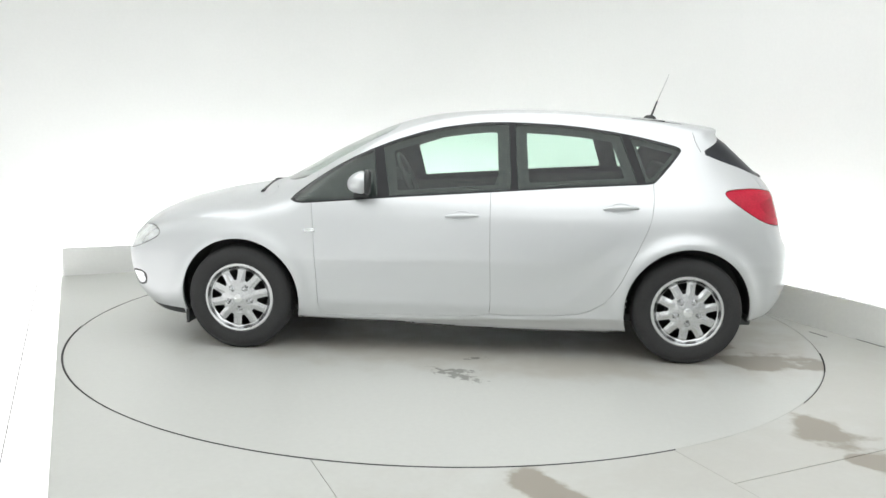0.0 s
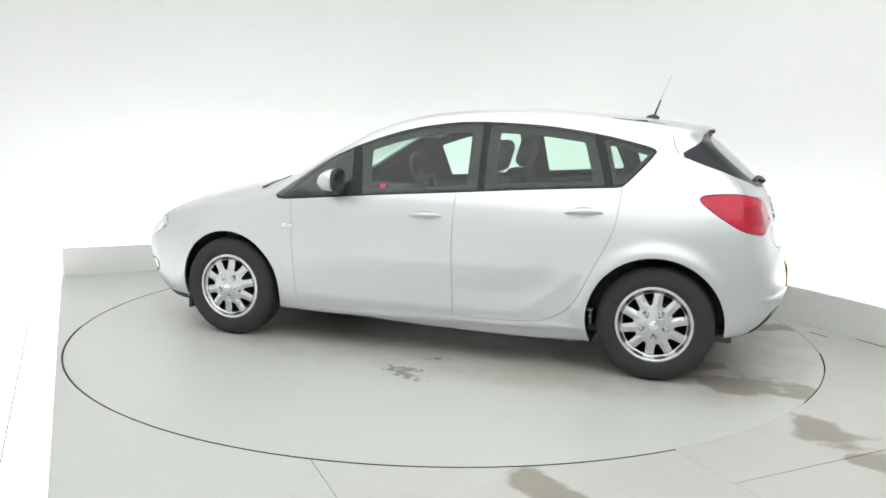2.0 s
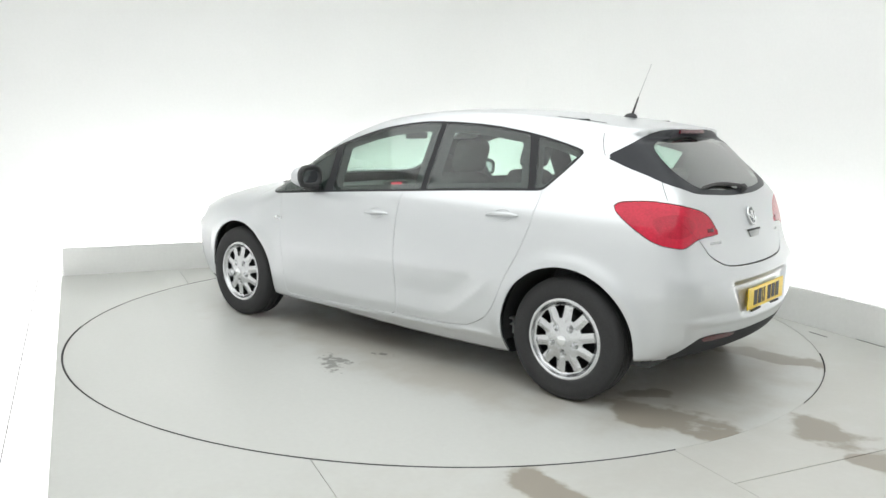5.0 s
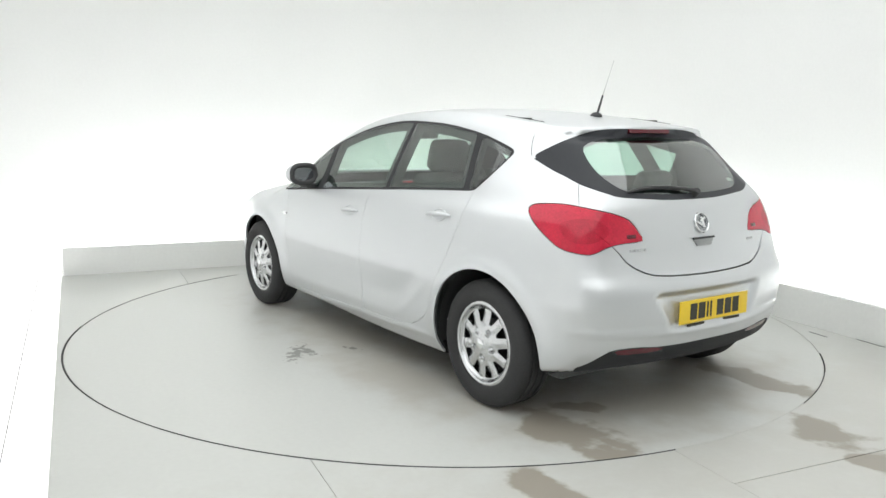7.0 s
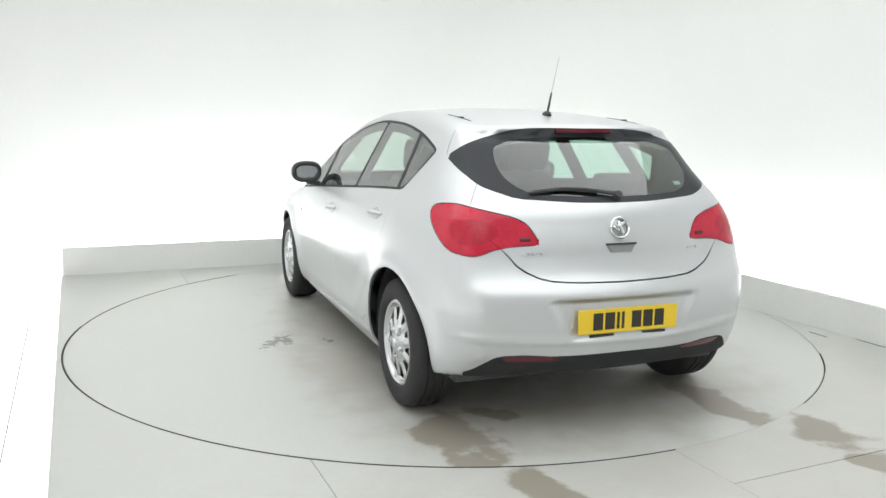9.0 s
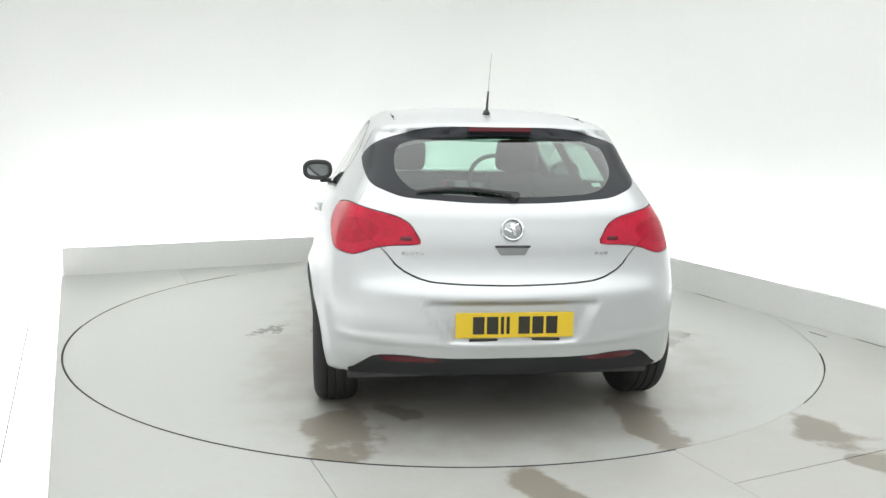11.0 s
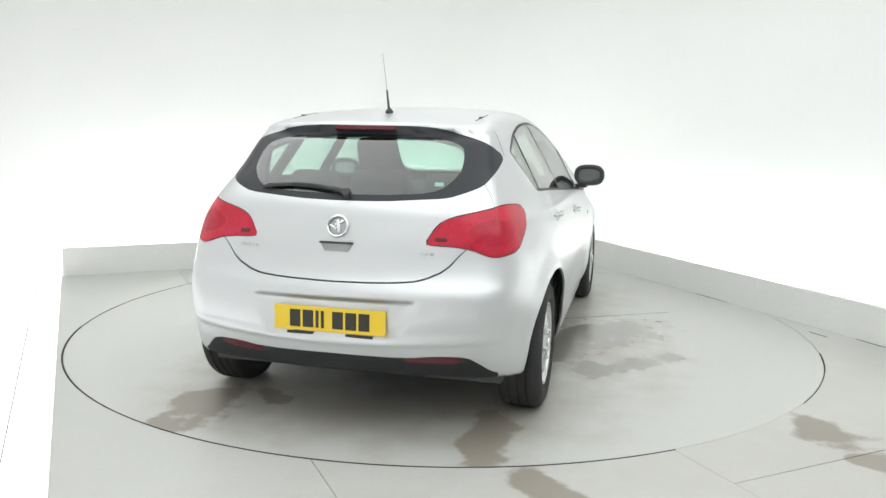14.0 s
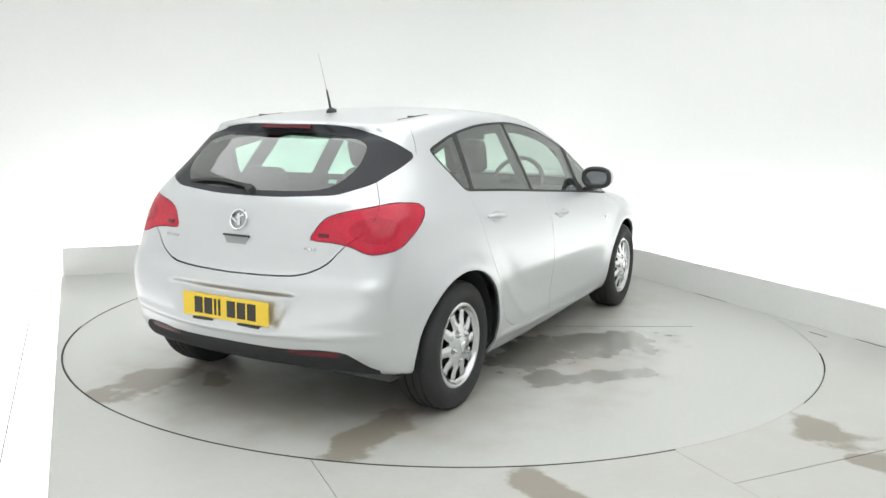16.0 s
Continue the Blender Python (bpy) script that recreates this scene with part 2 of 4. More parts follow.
def cove_wall():
    """The back and side walls run into each other in one wide curve."""
    line = [(LEFT - 0.15, BACK)] + [(RIGHT - COVE + COVE * math.sin(a), BACK - COVE + COVE * math.cos(a)) for a in np.linspace(0, math.pi / 2, 25)] + [(RIGHT, FRONT)]
    outer = [(LEFT - 0.15, BACK + 0.15)] + [(RIGHT - COVE + (COVE + 0.15) * math.sin(a), BACK - COVE + (COVE + 0.15) * math.cos(a)) for a in np.linspace(0, math.pi / 2, 25)] + [(RIGHT + 0.15, FRONT)]
    bm = bmesh.new()
    ring = [[bm.verts.new((u, v, z)) for u, v in row] for row, z in ((line, -0.2), (line, HIGH), (outer, HIGH), (outer, -0.2))]
    for a, b in zip(ring, ring[1:] + ring[:1]):
        for k in range(len(line) - 1):
            bm.faces.new((a[k], a[k + 1], b[k + 1], b[k]))
    bm.faces.new([r[0] for r in ring])
    bm.faces.new([r[-1] for r in ring][::-1])
    ob = part("wall_north", bm, WHITE, None, "white studio wall with a coved corner", True)
    ob.matrix_world = ROOM
    return tagged(ob, kind="structure")


cove_wall()
setting("wall_west", WHITE, [(LEFT - 0.15, LEFT, FRONT, BACK - 0.002, -0.2, HIGH)], "white side wall beside the glowing floor strip")
# unseen wall, coloured grey to dim its light on the car
setting("wall_south", DIM_WALL, [(LEFT - 0.15, RIGHT + 0.15, FRONT - 0.15, FRONT - 0.002, -0.2, HIGH)], "unseen wall closing the room, greyed to dim reflections")
setting("ceiling", WHITE, [(LEFT - 0.15, RIGHT + 0.15, FRONT - 0.15, BACK + 0.15, HIGH + 0.002, HIGH + 0.15)], "white studio ceiling")
setting("subfloor", GAP, [(LEFT - 0.1, RIGHT + 0.1, FRONT - 0.1, BACK + 0.1, -0.14, -0.03)], "dark subfloor seen in the joints")
# white floor strip with its joint; glow added to blow out floor and wall
setting("glowing_strip_floor", STRIP_GLOW, [(LEFT, -2.674, FRONT, BACK, -0.03, -0.002), (-2.668, -2.489, FRONT, BACK, -0.03, -0.002)],
        "white floor strip along the side wall, given an added glow")
setting("strip_joint", JOINT_GREY, [(-2.6725, -2.6690, FRONT, BACK, -0.004, 0.0005)], "thin dark joint in the glowing floor strip")
setting("trough_floor", WHITE, [(-2.489, RIGHT, 2.70, BACK, -0.03, -0.002), (2.41, RIGHT, FRONT, 2.70, -0.03, -0.002)],
        "white lit floor strip beside the studio wall")
setting("upstand_north", BOARD, [(-2.47, 2.40, 2.675, 2.70, -0.028, 0.248)], "low pale grey upstand board before the back wall", 0.003)
setting("upstand_east", BOARD, [(2.384, 2.41, FRONT, 2.672, -0.028, 0.252)], "low pale grey upstand board before the side wall", 0.003)

# unseen overhead sheet in a white frame, added as soft top light
light = tagged(new("unseen_top_light"), "large unseen glowing sheet overhead in a frame, added as top light", "ceiling light")
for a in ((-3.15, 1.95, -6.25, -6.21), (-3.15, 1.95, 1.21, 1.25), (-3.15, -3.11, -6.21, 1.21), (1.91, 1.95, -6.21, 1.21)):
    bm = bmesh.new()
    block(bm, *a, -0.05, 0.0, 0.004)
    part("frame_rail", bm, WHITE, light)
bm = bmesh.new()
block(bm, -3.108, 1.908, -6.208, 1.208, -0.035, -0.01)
part("diffuser", bm, TOP_FILL, light, "glowing white stretched sheet")
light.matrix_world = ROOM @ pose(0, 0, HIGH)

# fluorescent battens in the trough behind the upstands
batten = tagged(new("fluorescent_batten"), "white fluorescent batten in the trough along the wall", "light", "trough lights")
bm = bmesh.new()
block(bm, -0.75, 0.75, -0.04, 0.04, 0.0, 0.045, 0.006)
part("housing", bm, WHITE, batten)
bm = bmesh.new()
tube(bm, [(-0.73, 0, 0.065), (0.73, 0, 0.065)], 0.018, 12)
part("tube", bm, TUBE, batten, "glowing fluorescent tube", True)
spots = [(-1.72 + 1.55 * k, v, 0) for k in range(3) for v in (2.80, 2.93, 3.06)] + [(2.58, 1.55 - 1.75 * k, 90) for k in range(3)] + [(2.71, 0.70 - 1.75 * k, 90) for k in range(2)]
batten.matrix_world = ROOM @ pose(spots[0][0], spots[0][1], 0, 0, 0, spots[0][2])
for u, v, a in spots[1:]:
    copy_thing(batten, ROOM @ pose(u, v, 0, 0, 0, a))

# floor boards round the turntable, with open joints
FLOOR_DIRT = [(1.785, -1.995, 0.26, 0.13, -66), (*room(-0.72, -2.58)[:2], 0.34, 0.09, -62), (*room(0.70, -2.92)[:2], 0.12, 0.09, -62)]
# front right: beige tone that also dims the floor in its colour
FLOOR = floor_material("pale_grey_floor_paint", (0.525, 0.532, 0.506), FLOOR_DIRT, soft_brown=[(1.5, -2.4, 1.2, 0.6, 20), (2.3, -1.5, 0.5, 0.9, -25), (0.3, -2.9, 0.8, 0.3, 0)], soft_brown_most=0.3)
floor = tagged(new("floor"), "pale grey painted studio floor of large boards", "floor", kind="structure")
us, vs = np.linspace(-2.487, 2.383, 150), np.linspace(FRONT, 2.674, 260)
gu, gv = np.meshgrid(us, vs, indexing="ij")
flat = np.stack([gu.ravel() * math.cos(ROOM_TURN) - gv.ravel() * math.sin(ROOM_TURN), gu.ravel() * math.sin(ROOM_TURN) + gv.ravel() * math.cos(ROOM_TURN), 0 * gu.ravel()], 1)
idx = np.arange(len(flat)).reshape(gu.shape)
quads = np.stack([idx[:-1, :-1], idx[1:, :-1], idx[1:, 1:], idx[:-1, 1:]], -1).reshape(-1, 4)
tris = np.vstack([quads[:, [0, 1, 2]], quads[:, [0, 2, 3]]])


def floor_u(P):
    return P[:, 0] * math.cos(ROOM_TURN) + P[:, 1] * math.sin(ROOM_TURN)


def floor_v(P):
    return -P[:, 0] * math.sin(ROOM_TURN) + P[:, 1] * math.cos(ROOM_TURN)


FLOOR_CUTS = [lambda P: np.hypot(P[:, 0], P[:, 1]) - TABLE_R - 0.002]
for at in (-1.50, -0.015):
    FLOOR_CUTS += [lambda P, a=at: floor_u(P) - a - 0.0012, lambda P, a=at: floor_u(P) - a + 0.0012]
FLOOR_CUTS += [lambda P: floor_v(P) + 2.815 - 0.0025, lambda P: floor_v(P) + 2.815 + 0.0025]
for f in FLOOR_CUTS:
    flat, tris = cut(flat, tris, f(flat))
mid = flat[tris].mean(1)
fu, fv = floor_u(mid), floor_v(mid)
free = (np.hypot(mid[:, 0], mid[:, 1]) > TABLE_R + 0.002)
up = np.tile([0.0, 0.0, 1.0], (len(flat), 1))
for keep in ((fu < -1.5012), (fu > -1.4988) & (fu < -0.0162), (fu > -0.0138) & (fv > -2.8125), (fu > -0.0138) & (fv < -2.8175)):
    panel("floor_board", flat, tris[keep & free], up, FLOOR, floor, lip=0.018)

# black rubber seal let into the floor's edge, worn away along one stretch
for start, end, wide in ((187.0, 294.6, 0.0050), (319.0, 334.0, 0.0012), (334.0, 344.0, 0.0035), (140.0, 187.0, 0.0010)):
    bm = bmesh.new()
    rows = []
    steps = int(abs(end - start))
    for k in range(steps + 1):
        a = radians(start + (end - start) * k / steps)
        w = wide * (0.75 + 0.5 * abs(math.sin(a * 3.1)))
        rows.append([bm.verts.new(((TABLE_R + r) * math.cos(a), (TABLE_R + r) * math.sin(a), z)) for r, z in ((0.0008, -0.012), (0.0008, 0.0012), (0.004 + w, 0.0012), (0.004 + w, -0.002))])
    for a, b in zip(rows, rows[1:]):
        for i in range(3):
            bm.faces.new((a[i], a[i + 1], b[i + 1], b[i]))
    part("edge_seal", bm, SEAL, floor, "thin black rubber seal round the turntable")
# dark open stretches of the joint under the upstand
for u, v0, v1 in ((2.3785, -0.25, 0.10), (2.3785, -1.66, -1.45), (2.236, -1.34, -1.19)):
    bm = bmesh.new()
    block(bm, u - 0.0028, u + 0.0028, v0, v1, -0.01, 0.002)
    ob = part("floor_crack", bm, GAP, floor, "dark gap under the upstand")
    ob.matrix_world = ROOM

# ---- the turntable: the car's own axes, shifted to the hub ----
turntable = tagged(new("turntable"), "round pale grey turntable with tyre dirt and damp patches", "turntable")
# broad brown tones: dirt film by the tyres, darkening under and beside the car
DISC = floor_material("turntable_paint", (0.525, 0.532, 0.506),
                      [(-2.01, 0.72, 0.35, 0.14, 3), (-1.99, -0.715, 0.36, 0.11, 3), (-1.78, 0.45, 0.12, 0.07, 40)],
                      [(0.02, -1.13, 0.42, 0.29, -40), (-0.40, -0.84, 0.42, 0.24, 12), (-0.68, -1.34, 0.36, 0.09, -41), (-0.80, -1.08, 0.16, 0.09, 0)],
                      [(-1.45, 0.55, 0.55, 0.45, 0), (-1.45, -0.6, 0.6, 0.5, 0), (-1.9, 0.0, 0.35, 0.7, 0), (-0.3, -1.0, 0.8, 0.4, 15), (1.1, -0.7, 0.5, 0.4, 0), (0.1, 0.72, 1.0, 0.30, 0), (-0.9, 0.95, 0.6, 0.22, 8), (0.3, -0.2, 1.0, 0.6, 0)],
                      marks=[(-0.18, 1.225, 0.13, 0.042, -35), (-0.17, 1.15, 0.09, 0.030, 0), (-0.27, 0.89, 0.05, 0.02, 20)])
bm = bmesh.new()
lathe(bm, [(0.001, 0), (TABLE_R * 0.5, 0), (TABLE_R - 0.003, 0), (TABLE_R, -0.003), (TABLE_R, -0.026)], 180)
bmesh.ops.transform(bm, matrix=Matrix.Rotation(radians(90), 4, "X"), verts=bm.verts)
part("deck", bm, DISC, turntable)
bm = bmesh.new()
block(bm, -0.48, 0.48, -0.0018, 0.0018, -0.004, 0.0012)
seam = part("deck_joint", bm, GAP, turntable, "thin dark joint in the deck")
seam.matrix_local = pose(0.53, -1.155, 0, 0, 0, -58.7)


# Shape of the hatchback's shell: x forward, y left, z up, origin on the ground midway between the axles.
def curve(x, pts):
    px = np.array([p[0] for p in pts]); pz = np.array([p[1] for p in pts])
    m = np.empty_like(pz)
    d = np.diff(pz) / np.diff(px)
    m[1:-1] = (d[:-1] * np.diff(px)[1:] + d[1:] * np.diff(px)[:-1]) / (px[2:] - px[:-2])
    m[0], m[-1] = d[0], d[-1]
    x = np.clip(x, px[0], px[-1])
    i = np.clip(np.searchsorted(px, x) - 1, 0, len(px) - 2)
    h = px[i + 1] - px[i]
    t = (x - px[i]) / h
    return ((2 * t**3 - 3 * t**2 + 1) * pz[i] + (t**3 - 2 * t**2 + t) * h * m[i]
            + (3 * t**2 - 2 * t**3) * pz[i + 1] + (t**3 - t**2) * h * m[i + 1])


def sstep(a, b, x):
    t = np.clip((x - a) / (b - a), 0, 1)
    return t * t * (3 - 2 * t)


def smax(a, b, k):
    h = np.clip(0.5 + 0.5 * (a - b) / k, 0, 1)
    return a * h + b * (1 - h) + k * h * (1 - h)


TOP = [(-1.9, 1.335), (-1.72, 1.365), (-1.6, 1.387), (-1.38, 1.418), (-1.0, 1.458), (-0.64, 1.479), (-0.26, 1.483), (-0.03, 1.473),
       (0.286, 1.434), (0.524, 1.367), (0.725, 1.280), (0.93, 1.180), (1.10, 1.085), (1.27, 1.0), (1.42, 0.966), (1.6, 0.936), (1.78, 0.897),
       (2.0, 0.828), (2.15, 0.745), (2.26, 0.63), (2.4, 0.4)]
CROWN = [(-1.9, 0.10), (-0.5, 0.10), (0.1, 0.14), (0.5, 0.22), (0.8, 0.29), (1.0, 0.31), (1.2, 0.24), (1.5, 0.17), (2.3, 0.22)]
WIDE = [(0.1, 0.790), (0.2, 0.852), (0.27, 0.878), (0.3, 0.8835), (0.45, 0.8970), (0.555, 0.9062), (0.585, 0.9085), (0.615, 0.9072), (0.75, 0.893), (0.86, 0.872), (0.95, 0.840), (1.02, 0.793),
        (1.10, 0.749), (1.2, 0.692), (1.3, 0.634), (1.4, 0.574), (1.5, 0.505)]
REAR = [(0.1, -1.90), (0.26, -2.00), (0.38, -2.075), (0.5, -2.095), (0.6, -2.085), (0.66, -2.068), (0.73, -2.025), (0.80, -2.00), (0.87, -1.985),
        (0.94, -1.965), (1.03, -1.93), (1.10, -1.868), (1.2, -1.75), (1.3, -1.622), (1.345, -1.565), (1.372, -1.59), (1.5, -1.595)]
NOSE = [(0.1, 1.95), (0.2, 2.08), (0.3, 2.18), (0.42, 2.235), (0.55, 2.25), (0.65, 2.235), (0.75, 2.20), (0.9, 2.2)]
HUBS = ((1.343, 0.314), (-1.342, 0.322))


REAR_IN = 0.036                          # the tail stands this much further in, fading out towards the roof


def tail_in(z):
    return REAR_IN * sstep(1.38, 1.08, z)


def half_width(x, z):
    w = curve(z, WIDE)
    up = sstep(1.0, 1.25, z)
    back = np.clip(-1.2 + tail_in(z) - x, 0, 2)
    w = w - back**2 * (0.255 + 0.185 * up) - np.clip(x - 1.25, 0, 2)**2 * 0.19
    # hollow along the doors above the sill, sweeping up before the rear wheel
    zc = 0.43 + 0.32 * sstep(-0.50, -1.08, x)
    run = sstep(0.98, 0.7, x) * sstep(-1.15, -0.72, x)
    w = w - (0.001 + 0.006 * sstep(0.1, -0.7, x)) * run * np.exp(-((z - zc) / 0.075)**2)
    w = w + 0.003 * run * np.exp(-((z - zc + 0.120) / 0.030)**2)
    # sill ledge under the doors
    w = w + 0.009 * run * np.exp(-((z - 0.230 + 0.031 * x) / 0.020)**2)
    for hx, hz in HUBS:
        r = np.hypot(x - hx, z - hz)
        w = w + (0.020 if hx > 0 else 0.021) * np.exp(-((r - 0.385) / 0.05)**2) * sstep(0.1, 0.4, z)
    return w


def shell(x, y, z):
    """Below zero inside the body."""
    ay = np.abs(y)
    side = (ay - half_width(x, z)) * 0.92
    top = (z - curve(x, TOP) + curve(x, CROWN) * y * y) * 0.9
    kr = 0.16 + 0.10 * sstep(0.75, 0.4, z)
    rear = curve(z, REAR) + tail_in(z) + kr * y * y - x
    # shelf behind the number plate
    rear = rear + 0.024 * sstep(0.41, 0.33, ay + 0.55 * (0.62 - z)) * sstep(0.452, 0.475, z) * sstep(0.640, 0.622, z)
    # plinth line along the rear bumper
    rear = rear - 0.008 * np.exp(-((z - 0.445 - 0.05 * ay**2) / 0.018)**2)
    nose = x - curve(z, NOSE) + 0.24 * y * y
    floor = curve(x, [(-2.2, 0.33), (-2.0, 0.29), (-1.7, 0.255), (-1.2, 0.19), (1.2, 0.19), (1.7, 0.175), (2.3, 0.21)]) - z
    a = smax(side, rear, 0.10)
    a = smax(a, nose, 0.16)
    kt = curve(x, [(-1.9, 0.045), (-1.5, 0.045), (-1.2, 0.05), (0.2, 0.05), (0.9, 0.05), (1.4, 0.10), (2.3, 0.12)])
    a = smax(a, top, kt)
    return smax(a, floor, 0.03)


def grad(x, y, z, e=0.002):
    n = np.stack([shell(x + e, y, z) - shell(x - e, y, z), shell(x, y + e, z) - shell(x, y - e, z), shell(x, y, z + e) - shell(x, y, z - e)], -1)
    return n / np.maximum(np.linalg.norm(n, axis=-1, keepdims=True), 1e-9)


def skin(step=0.02):
    """Points and quads of the shell, drawn onto a box and pulled in to the surface."""
    lo, hi = np.array([-2.2, -0.95, 0.12]), np.array([2.35, 0.95, 1.52])
    key, pts, quads = {}, [], []
    n = np.maximum(1, np.round((hi - lo) / step).astype(int))
    n[1] += n[1] % 2

    def vert(i):
        if i not in key:
            key[i] = len(pts)
            pts.append(lo + (hi - lo) * np.array(i) / n)
        return key[i]
    for ax in range(3):
        b, c = (ax + 1) % 3, (ax + 2) % 3
        for end in (0, 1):
            for i in range(n[b]):
                for j in range(n[c]):
                    q = []
                    for di, dj in ((0, 0), (1, 0), (1, 1), (0, 1)):
                        k = [0, 0, 0]
                        k[ax], k[b], k[c] = (int(n[ax]) if end else 0), i + di, j + dj
                        q.append(vert(tuple(k)))
                    quads.append(q if end else q[::-1])
    p = np.array(pts)
    mid = np.stack([np.clip(p[:, 0] * 0.75, -1.35, 1.55), np.clip(p[:, 1], -0.35, 0.35) * 0.8, np.full(len(p), 0.62)], 1)
    mid[:, 2] += 0.35 * sstep(1.0, -0.2, mid[:, 0]) * sstep(0.75, 1.2, p[:, 2])
    mid[:, 2] -= 0.1 * sstep(0.75, 0.4, p[:, 2])
    a, b = np.zeros(len(p)), np.ones(len(p)) * 1.3
    for _ in range(34):
        m = (a + b) / 2
        q = mid + (p - mid) * m[:, None]
        inside = shell(q[:, 0], q[:, 1], q[:, 2]) < 0
        a, b = np.where(inside, m, a), np.where(inside, b, m)
    return mid + (p - mid) * a[:, None], np.array(quads)


# ---- the car ----
SIDE_WINDOWS = [(1.045, 0.925), (1.0, 0.903), (0.93, 0.903), (0.4, 0.948), (-0.163, 0.987), (-0.6, 1.020), (-1.02, 1.046), (-1.125, 1.052), (-1.165, 1.09), (-1.25, 1.185),
                (-1.295, 1.245), (-1.295, 1.262), (-1.236, 1.284), (-0.976, 1.343), (-0.642, 1.388), (-0.3, 1.403), (-0.09, 1.398), (0.184, 1.358),
                (0.458, 1.274), (0.737, 1.148), (0.946, 1.012)]
BACK_WINDOW = [(-20, 1.376), (0, 1.376), (30, 1.378), (42, 1.373), (50, 1.358), (56.5, 1.332), (63, 1.290), (70.5, 1.238), (60, 1.185), (53, 1.152), (47.5, 1.118), (41, 1.090), (35.5, 1.065),
               (26, 1.056), (15, 1.046), (0, 1.044), (-20, 1.044)]
BACK_CLEAR = [(-20, 1.336), (0, 1.336), (26, 1.332), (43, 1.324), (48.5, 1.308), (50.5, 1.285), (47.5, 1.235), (43, 1.175), (38, 1.128), (33.5, 1.096), (28, 1.081), (11, 1.071), (-20, 1.071)]
TAIL_LAMP = [(64.0, 1.000), (62.8, 1.020), (60.0, 1.029), (52, 1.036), (46.9, 1.026), (41.4, 1.010), (35.2, 0.985), (31.5, 0.955), (28.0, 0.880), (29.0, 0.869), (35.4, 0.866),
             (39.7, 0.853), (42.6, 0.830), (45, 0.822), (51.9, 0.843), (57, 0.900), (61, 0.950)]
HATCH = [(-20, 0.697), (0, 0.697), (17, 0.702), (26, 0.714), (33, 0.763), (37.2, 0.842), (44, 0.93), (47.6, 1.013), (48.5, 1.12), (49, 1.2), (-20, 1.2)]
DIFFUSER = [(-20, 0.386), (0, 0.386), (22, 0.380), (30, 0.393), (37.5, 0.389), (41, 0.352), (44.2, 0.316), (47.5, 0.295), (48, 0.15), (-20, 0.15)]
LAMP_CORE = [(54, 0.955), (46, 0.985), (40, 0.958), (38.5, 0.905), (44, 0.866), (50, 0.875)]
REFLECTOR = [(21, 0.358), (35.5, 0.354), (37, 0.382), (30, 0.386), (21, 0.376)]
FRONT_DOOR = [(0.905, 0.95), (0.885, 0.80), (0.872, 0.60), (0.858, 0.30), (0.845, 0.24), (0.80, 0.228), (0.4, 0.238), (0, 0.248), (-0.18, 0.256), (-0.19, 0.31), (-0.185, 0.5),
              (-0.177, 0.73), (-0.175, 1.12), (0.9, 1.12)]
REAR_DOOR = [(-0.175, 1.12), (-0.177, 0.73), (-0.185, 0.5), (-0.19, 0.31), (-0.18, 0.256), (-0.686, 0.274), (-0.79, 0.312), (-0.872, 0.366), (-0.933, 0.455), (-1.0, 0.60),
             (-1.075, 0.75), (-1.115, 0.86), (-1.128, 1.0), (-1.12, 1.12)]
WINDSCREEN = [(1.25, -0.2), (1.25, 0.0), (1.21, 0.28), (1.11, 0.50), (1.02, 0.575), (0.92, 0.585), (0.49, 0.51), (0.44, 0.45), (0.42, 0.0), (0.42, -0.2)]
BONNET = [(1.30, -0.2), (1.30, 0.0), (1.26, 0.35), (1.16, 0.62), (1.3, 0.70), (1.7, 0.66), (1.95, 0.56), (2.06, 0.4), (2.12, 0.2), (2.13, 0), (2.13, -0.2)]
HEADLAMP = [(20, 0.60), (31, 0.70), (46, 0.742), (52, 0.695), (47, 0.63), (38, 0.575), (25, 0.565)]
FOG_LAMP = [(36.5, 0.43), (45, 0.44), (44.5, 0.362), (37.5, 0.355)]
GRILLE = [(-20, 0.52), (22, 0.52), (27, 0.40), (24, 0.33), (-20, 0.33)]
ARCH_R = 0.370


